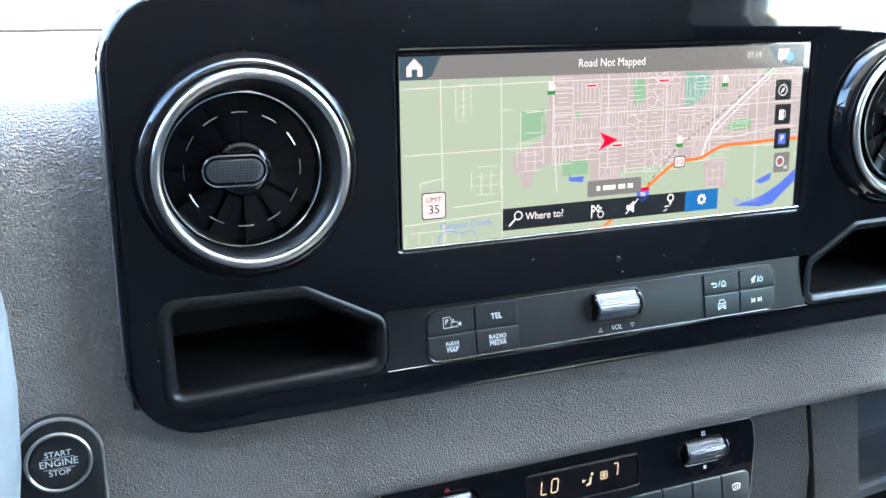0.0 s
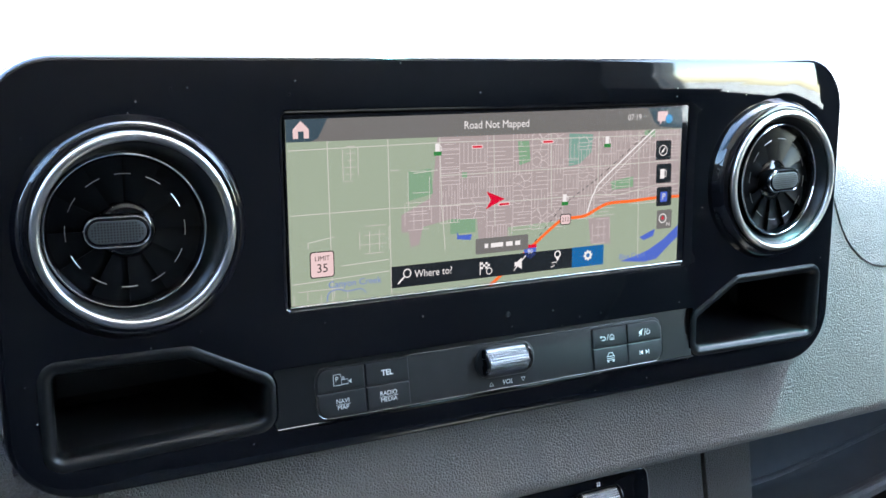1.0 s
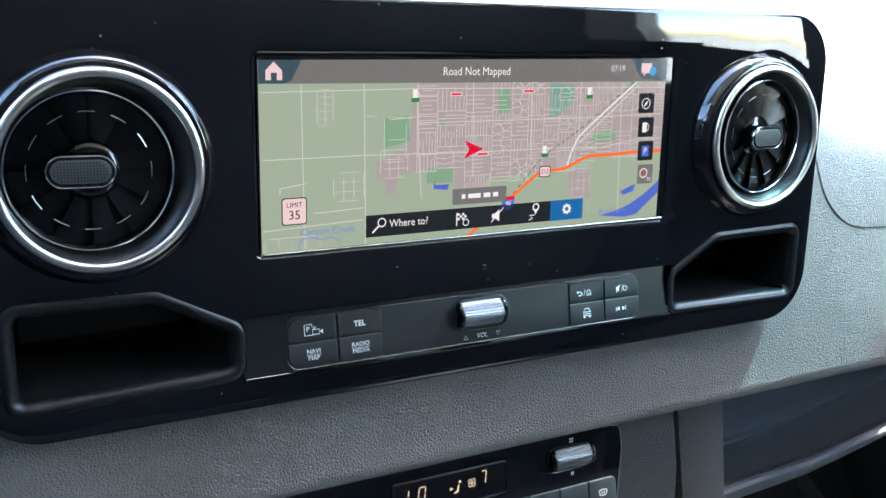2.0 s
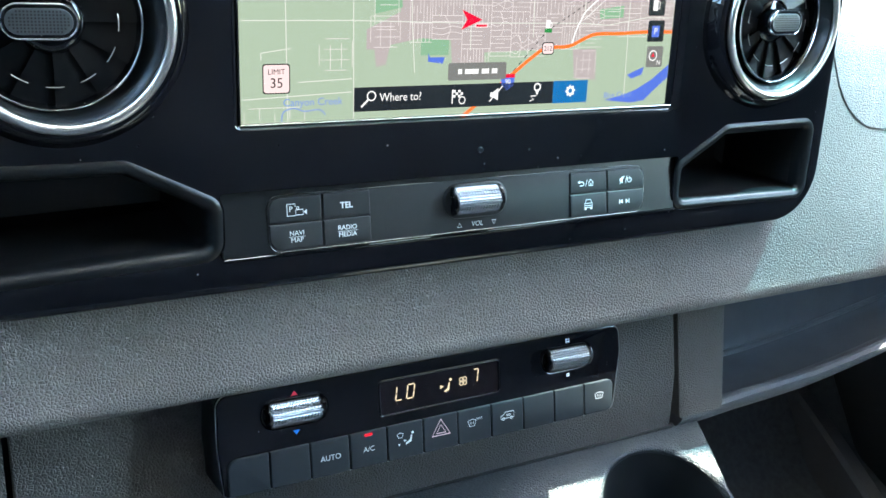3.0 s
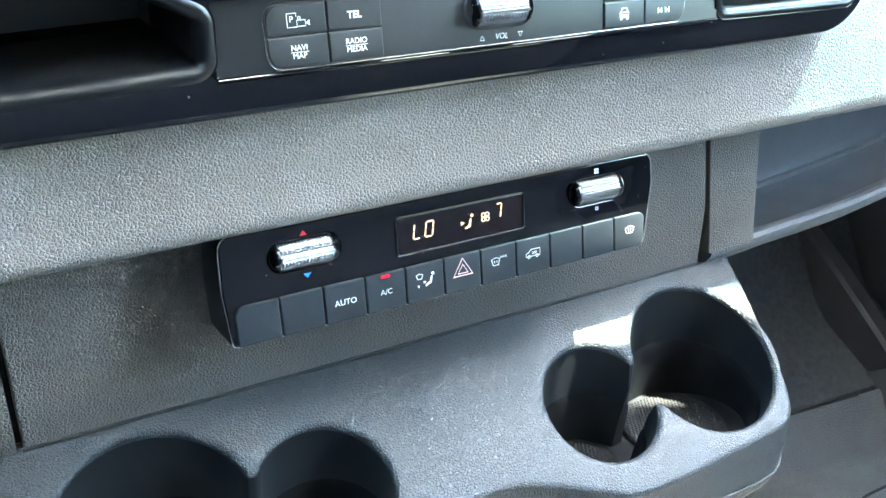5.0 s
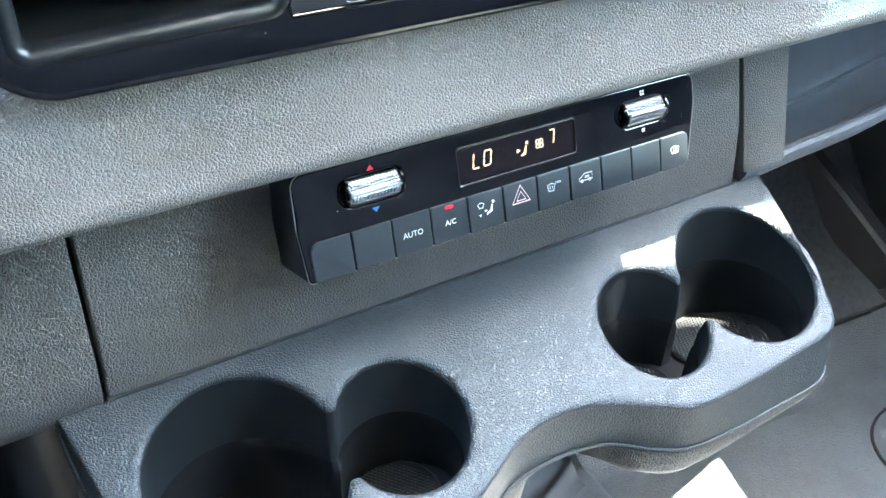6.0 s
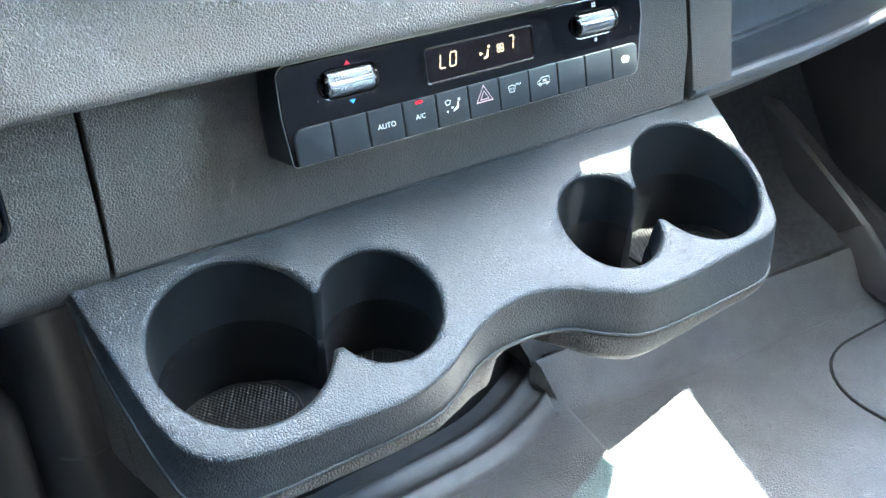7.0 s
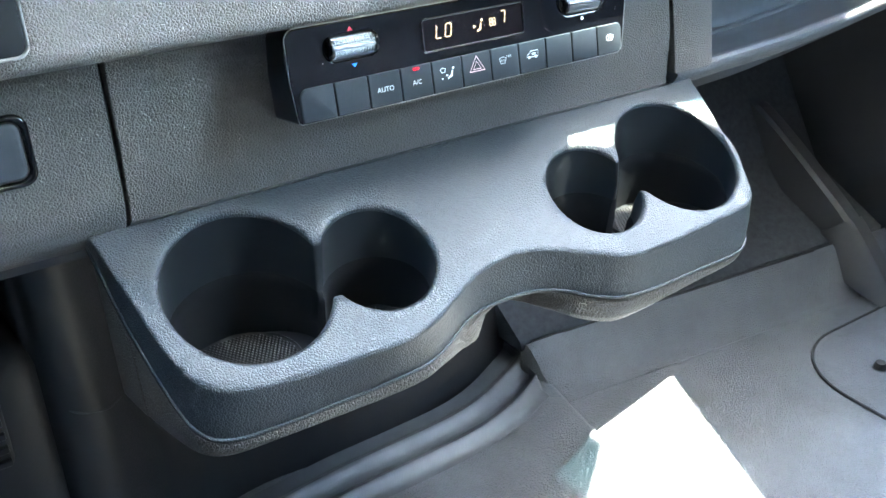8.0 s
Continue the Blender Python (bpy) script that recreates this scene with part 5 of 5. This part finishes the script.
bead = []
for x, v in rim_line:
    p = on_top(x, v)
    bead.append((x * 0.997, p.y + 0.0035 * (1 if v < 0.03 else 0) - 0.0004, p.z - skirt_drop(v) - 0.0034))
part("seam_bead", tube(bead, 0.0011, 8), HOLD, console, "thin raised bead along the seam", angle=60)
part("seam_gap", tube([(x, y + 0.0012, z - 0.0016) for x, y, z in bead], 0.0010, 8), GAP, console, "dark gap under the bead", angle=60)
part("top_cover", console_top(), HOLD, console, "grained dark grey top cover with a waved front", angle=50)
FLOORZ, SHIFT = -0.3880, 0.0120
for big, small in WELLS:
    bm = bmesh.new()
    rows = []
    top = [on_top(x, v, -0.0042) for x, v in pair(big, small)]

    def at_depth(f, shrink):
        flatpts = pair(big, small, -shrink)
        out = []
        for (x, v), t in zip(flatpts, top):
            p = on_top(x, v, -0.0042)
            low = Vector((x, v / RUN * 0.98 + SHIFT + 0.0, FLOORZ))
            out.append(p * (1 - f) + low * f)
        return out

    for f, s in ((0.0, 0.0), (0.25, 0.0005), (0.46, 0.0010), (0.50, 0.0014)):
        rows.append([bm.verts.new(p) for p in at_depth(f, s)])
    for a, b in zip(rows, rows[1:]):
        bridge(bm, a, b)
    part("well", bm, WELL, console, "smooth dark double well", angle=50)
    bm = bmesh.new()
    rows = []
    for f, s in ((0.46, 0.0011), (0.50, 0.0020), (0.54, 0.0027), (0.8, 0.0032), (0.97, 0.0034), (1.0, 0.0038)):
        rows.append([bm.verts.new(p) for p in at_depth(f, s)])
    for a, b in zip(rows, rows[1:]):
        bridge(bm, a, b)
    fill(bm, [rows[-1]])
    part("well_insert", bm, RUBBER, console, "black rubber lower insert", angle=50)
    for (cx, cv, r), q in ((big, 0.0365), (small, 0.0290)):
        bm = bmesh.new()
        cy = cv / RUN + SHIFT + 0.003
        rr = [[bm.verts.new((cx + rad * math.cos(2 * math.pi * k / 48) - 0.004, cy + rad * math.sin(2 * math.pi * k / 48), FLOORZ + h)) for k in range(48)] for rad, h in ((q, 0.0003), (q, 0.0022), (q - 0.0008, 0.0028), (q - 0.0022, 0.0022))]
        for a, b in zip(rr, rr[1:]):
            bridge(bm, a, b)
        fill(bm, [rr[-1]])
        mat_part = part("well_mat", bm, RUBBER, console, "round ribbed rubber mat")
        bm = bmesh.new()
        step = 0.0027
        n = int(q / step)
        for i in range(-n, n + 1):
            for j in range(-n, n + 1):
                ox, oy = (i + 0.5 * (j % 2)) * step, j * step * 0.87
                if math.hypot(ox, oy) < q - 0.0035:
                    x, y, z = cx - 0.004 + ox, cy + oy, FLOORZ + 0.0022
                    t = bm.verts.new((x, y, z + 0.0009))
                    c = [bm.verts.new((x + dx * 0.0010, y + dy * 0.0010, z)) for dx, dy in ((-1, -1), (1, -1), (1, 1), (-1, 1))]
                    for a, b in zip(c, c[1:] + c[:1]):
                        bm.faces.new((a, b, t))
        tagged(part("pip_relief", bm, RUBBER, mat_part, "fine rubber pips", angle=10), kind="stuff")


def console_under():
    bm = bmesh.new()
    rows = []
    for off, drop in ((0.0050, -0.003), (0.0055, 0.0022), (0.0026, 0.0034), (0.0010, 0.0050), (0.0012, 0.0110), (0.0030, 0.0170), (0.0075, 0.0235), (0.016, 0.0285), (0.030, 0.031), (0.045, 0.032)):
        row = []
        for (x, v), (ix, iv) in zip(TOP, moved(TOP, SIGN * off)):
            keep = 0.2 if x > 0.19 and v > -0.040 and off < 0.02 else 1.0
            x, v = x + (ix - x) * keep, v + (iv - v) * keep
            p = on_top(x, v)
            hollow = max(0.0, 1 - abs(x - 0.004) / 0.042) if v < 0.03 else 0.0
            hollow = hollow * hollow * (3 - 2 * hollow)
            drop_here = drop * follow(x, ((-0.20, 0.75), (-0.08, 0.9), (0.0, 1.3), (0.06, 1.25), (0.12, 0.95), (0.21, 0.6))) if drop > 0.006 else drop
            deep = max(0.0, drop_here - 0.004)
            row.append(bm.verts.new((x * 0.997, p.y + 0.0035 * (1 if v < 0.03 else 0) + hollow * deep * 2.2, min(p.z - skirt_drop(v) - 0.003 - drop_here + deep * hollow * 0.85, -0.392 - drop * 0.6 if off > 0.0029 and drop > 0.011 else 0.0))))
        rows.append(row)
    for a, b in zip(rows, rows[1:]):
        bridge(bm, a, b)
    fill(bm, [rows[-1]])
    return bm


part("lower_shell", console_under(), UNDER_WARMED, console, "grained lower shell curving under, warm floor glow in its colour", angle=50)

# ---- the column below and the floor ----
column = thing("centre_column", (0, 0.2, FLOOR), "smooth dark plastic column carrying the console", "column")
bm = bmesh.new()
rows = []
for z, g in ((-0.315, 0.0), (-0.42, 0.0), (-0.55, 0.006), (-0.66, 0.016), (FLOOR, 0.022)):
    pts = spline([(-0.292 - g * 0.3, 0.50), (-0.290 - g * 0.3, 0.24), (-0.280 - g * 0.3, 0.200), (-0.262, 0.190), (-0.240, 0.205 - g * 0.3), (-0.205, 0.262 - g * 0.6), (-0.17, 0.295 - g), (-0.09, 0.312 - g), (0.0, 0.305 - g), (0.064, 0.306 - g), (0.149, 0.320 - g), (0.213, 0.340 - g), (0.250, 0.358 - g), (0.282, 0.394 - g), (0.295, 0.50)], 5)
    rows.append([bm.verts.new((x, y, z)) for x, y in pts])
for a, b in zip(rows, rows[1:]):
    bridge(bm, a, b, closed=False)
part("front_cover", bm, SHELL, column, "smooth curved dark cover", angle=60)
part("core", box(-0.22, 0.24, 0.42, 0.60, FLOOR, -0.335), GAP, column, "dark core")
part("joint_line", tube(spline([(-0.270, 0.1925, -0.486), (-0.262, 0.1895, -0.492), (-0.250, 0.1950, -0.500), (-0.236, 0.2085, -0.510), (-0.222, 0.2330, -0.520)], 6), 0.0009, 6), TRIM, column, "pale joint line")

tunnel = thing("floor_tunnel_mat", (0, 0.1, FLOOR), "moulded rubber mat with ridges round the column", "floor mat")
MATZ = FLOOR + 0.018
mesh = bmesh.new()
rows = []
for y in (-0.7, 0.0, 0.12, 0.157, 0.20, 0.25, 0.30, 0.36, 0.42):
    e = 0.2455 + 0.17 * max(0.0, y - 0.157)
    rows.append([(-0.95, y, MATZ), (e - 0.02, y, MATZ), (e, y, MATZ - 0.001), (e + 0.005, y, MATZ - 0.004), (e + 0.009, y, MATZ - 0.010), (e + 0.012, y, FLOOR)])
grid(rows, mesh)
part("mat", mesh, MAT, tunnel, "textured rubber mat", angle=70)
foot = spline([(-0.40, 0.262), (-0.25, 0.262), (-0.165, 0.266), (-0.099, 0.273), (-0.025, 0.281), (0.055, 0.283), (0.125, 0.287), (0.170, 0.298), (0.210, 0.316), (0.240, 0.334), (0.262, 0.360), (0.268, 0.42)], 5)


def ridge_height(d):
    return 0.009 * max(0.0, 1 - d / 0.088) + sum(0.0105 * math.exp(-((d - c) / 0.0075) ** 2) for c in (0.031, 0.064))


for first, last in ((0.0, 0.047), (0.047, 0.090)):
    rows = []
    for k in range(17):
        d = first + (last - first) * k / 16
        row = []
        for i, p in enumerate(foot):
            a, b = Vector(foot[max(i - 1, 0)]), Vector(foot[min(i + 1, len(foot) - 1)])
            t = (b - a).normalized()
            q = Vector(p) + Vector((t.y, -t.x)) * d
            row.append((min(q.x, 0.252 + 0.1 * max(0.0, q.y - 0.25) - d * 0.06), q.y, MATZ + ridge_height(d) - 0.0004))
        rows.append(row)
    part("ridge", grid(rows), RIDGE, tunnel, "rounded raised ridge", angle=70)

sill = thing("sill_trim", (0.80, 0.3, FLOOR), "dark grey plastic trim beside the door step", "sill trim")
inner = [(0.52, -0.555), (0.46, -0.580), (0.41, -0.604), (0.350, -0.638), (0.282, -0.683), (0.240, -0.713), (0.190, -0.729), (0.150, -0.736)]
outer = [(0.46, -0.495), (0.41, -0.520), (0.37, -0.543), (0.310, -0.583), (0.229, -0.641), (0.185, -0.685), (0.160, -0.713), (0.146, -0.734)]
a, b = spline(inner, 5), spline(outer, 5)
for lo, hi, nm in ((0, 21, "upper"), (20, 36, "lower")):
    bm = bmesh.new()
    rows = []
    for (y0, z0), (y1, z1) in list(zip(a, b))[lo:hi]:
        g = 0.0016 if nm == "lower" else 0.0
        rows.append([bm.verts.new(p) for p in ((0.775, y0 + 0.004, z0 - 0.006), (0.760 - g, y0, z0), (0.762 - g, y1 + 0.001, z1), (0.768 - g, y1 - 0.004, z1 + 0.002), (0.80, y1 + 0.004, z1 - 0.004))])
    for p, q in zip(rows, rows[1:]):
        bridge(bm, p, q, closed=False)
    part("trim_section", thick(bm, 0.003), TRIM, sill, "smooth grey trim section", angle=50)

cover = thing("floor_cover", (0.8, 0.05, FLOOR), "round-cornered floor cover with a small fixing", "floor cover")
bm = bmesh.new()
loops = []
for off, h in ((0.0, -0.0025), (0.003, -0.0018), (0.006, -0.0006), (0.010, 0.0), (0.014, 0.0002)):
    loops.append([bm.verts.new((x, y, FLOOR + 0.004 + h)) for x, y in rounded([(0.548, -0.60), (0.94, -0.60), (0.94, 0.150), (0.548, 0.150)], 0.10, off, 12)])
for p, q in zip(loops, loops[1:]):
    bridge(bm, p, q)
fill(bm, [loops[-1]])
part("cover_plate", bm, MAT, cover, "rubber cover plate", angle=60)
part("edge_groove", tube([(x, y, FLOOR + 0.0010) for x, y in rounded([(0.548, -0.60), (0.94, -0.60), (0.94, 0.150), (0.548, 0.150)], 0.10, -0.001, 12)], 0.0022, 6, closed=True), SHELL, cover, "dark groove round the plate")
fx = bmesh.new()
bmesh.ops.create_cone(fx, cap_ends=True, segments=20, radius1=0.008, radius2=0.006, depth=0.006, matrix=Matrix.Translation((0.625, 0.062, FLOOR + 0.010)))
part("fixing", fx, GAP, cover, "small dark fixing")

# ---- on the driver's side ----
start = thing("start_button", (-0.2845, 0.015, -0.128), "round engine start button with chrome rings", "start button")
SX, SZ = -0.2842, -0.1265
part("mount", plate(lambda off: rounded(rect(SX - 0.0180, SX + 0.0185, SZ - 0.045, SZ + 0.0195), [0.006, 0.006, 0.0180, 0.0180], off, 10), 0.0085, 0.030, 0.002), KEY, start, "dark plastic mount")
part("mount_edge", tube([(x, 0.0092, z) for x, z in rounded(rect(SX - 0.0180, SX + 0.0185, SZ - 0.045, SZ + 0.0195), [0.006, 0.006, 0.0180, 0.0180], 0, 10)], 0.0010, 8, closed=True), CHROME, start, "satin chrome mount edge")
part("ring", torus(0.0134, 0.0009, SX, 0.0070, SZ, 56, 10), CHROME, start, "satin chrome ring")
cap = part("cap", lathe([(0.0138, 0.010), (0.0129, 0.0072), (0.0120, 0.0066), (0.004, 0.0070), (0.0002, 0.0070)], SX, SZ, 48), KEY, start, "black round button cap")
part("writing", join(letters("START", 0.0038, SX, SZ + 0.0044, 0.0064), letters("ENGINE", 0.0046, SX, SZ + 0.0001, 0.0064), letters("STOP", 0.0038, SX, SZ - 0.0046, 0.0064), flat(rect(SX - 0.0065, SX + 0.0065, SZ + 0.00245, SZ + 0.00265), 0.0064), flat(rect(SX - 0.0065, SX + 0.0065, SZ - 0.00265, SZ - 0.00245), 0.0064)), MARK, cap, "white printed words")

switch = thing("switch", (-0.30, 0.049, -0.229), "dark rocker switch in a chrome-edged frame", "switch")
part("frame", plate(lambda off: rounded(rect(-0.335, -0.2685, -0.2490, -0.2090), 0.008, off, 8), 0.0462, 0.056, 0.002, [lambda off: rounded(rect(-0.3310, -0.2725, -0.2455, -0.2125), 0.006, off, 8)]), PIANO2, switch, "glossy black frame")
part("rocker", plate(lambda off: rounded(rect(-0.3305, -0.2730, -0.2450, -0.2130), 0.0055, off, 8), 0.0468, 0.060, 0.0025), KEYGRIP, switch, "dark grey rocker")

wheel = thing("steering_wheel", (-0.493, -0.185, -0.020), "pale grey-green leather steering wheel", "steering wheel", turn=(-28, 0, 0))
bm = lathe([(0.19 + 0.015 * math.cos(2 * math.pi * i / 16), 0.017 * math.sin(2 * math.pi * i / 16)) for i in range(16)], 0, 0, 72, closed=True)
lpart("rim", bm, RIM, wheel, "smooth leather rim", 60)
lpart("hub", plate(lambda off: rounded(rect(-0.07, 0.07, -0.07, 0.06), 0.03, off, 8), 0.0, 0.05, 0.01), SHELL, wheel, "dark plastic hub")
for s in (-1, 1):
    lpart("spoke", box(min(s * 0.06, s * 0.18), max(s * 0.06, s * 0.18), 0.005, 0.025, -0.02, 0.02, 0.005), SHELL, wheel, "dark plastic spoke")
lpart("column_shroud", plate(lambda off: rounded(rect(-0.05, 0.05, -0.06, 0.04), 0.02, off, 6), 0.05, 0.22, 0.0), SHELL, wheel, "dark steering column shroud")

pedal = thing("pedal_box", (-0.33, 0.30, FLOOR), "dark pedals and trim in the driver's footwell", "pedals")
part("footwell_trim", box(-0.46, -0.2780, 0.180, 0.46, FLOOR, -0.410, 0.035), SHELL, pedal, "dark rounded cover beside the pedals")
part("pedal_pad", box(-0.40, -0.3140, 0.140, 0.155, -0.485, -0.425, 0.006), GAP, pedal, "black ribbed pedal pad")
for k in range(5):
    part("rib", box(-0.395, -0.3165, 0.136, 0.142, -0.480 + 0.011 * k, -0.475 + 0.011 * k, 0.001), KEY, pedal)
part("pedal_arm", tube([(-0.36, 0.152, -0.455), (-0.36, 0.19, -0.40), (-0.36, 0.24, -0.325)], 0.008, 8), GAP, pedal, "steel pedal arm")
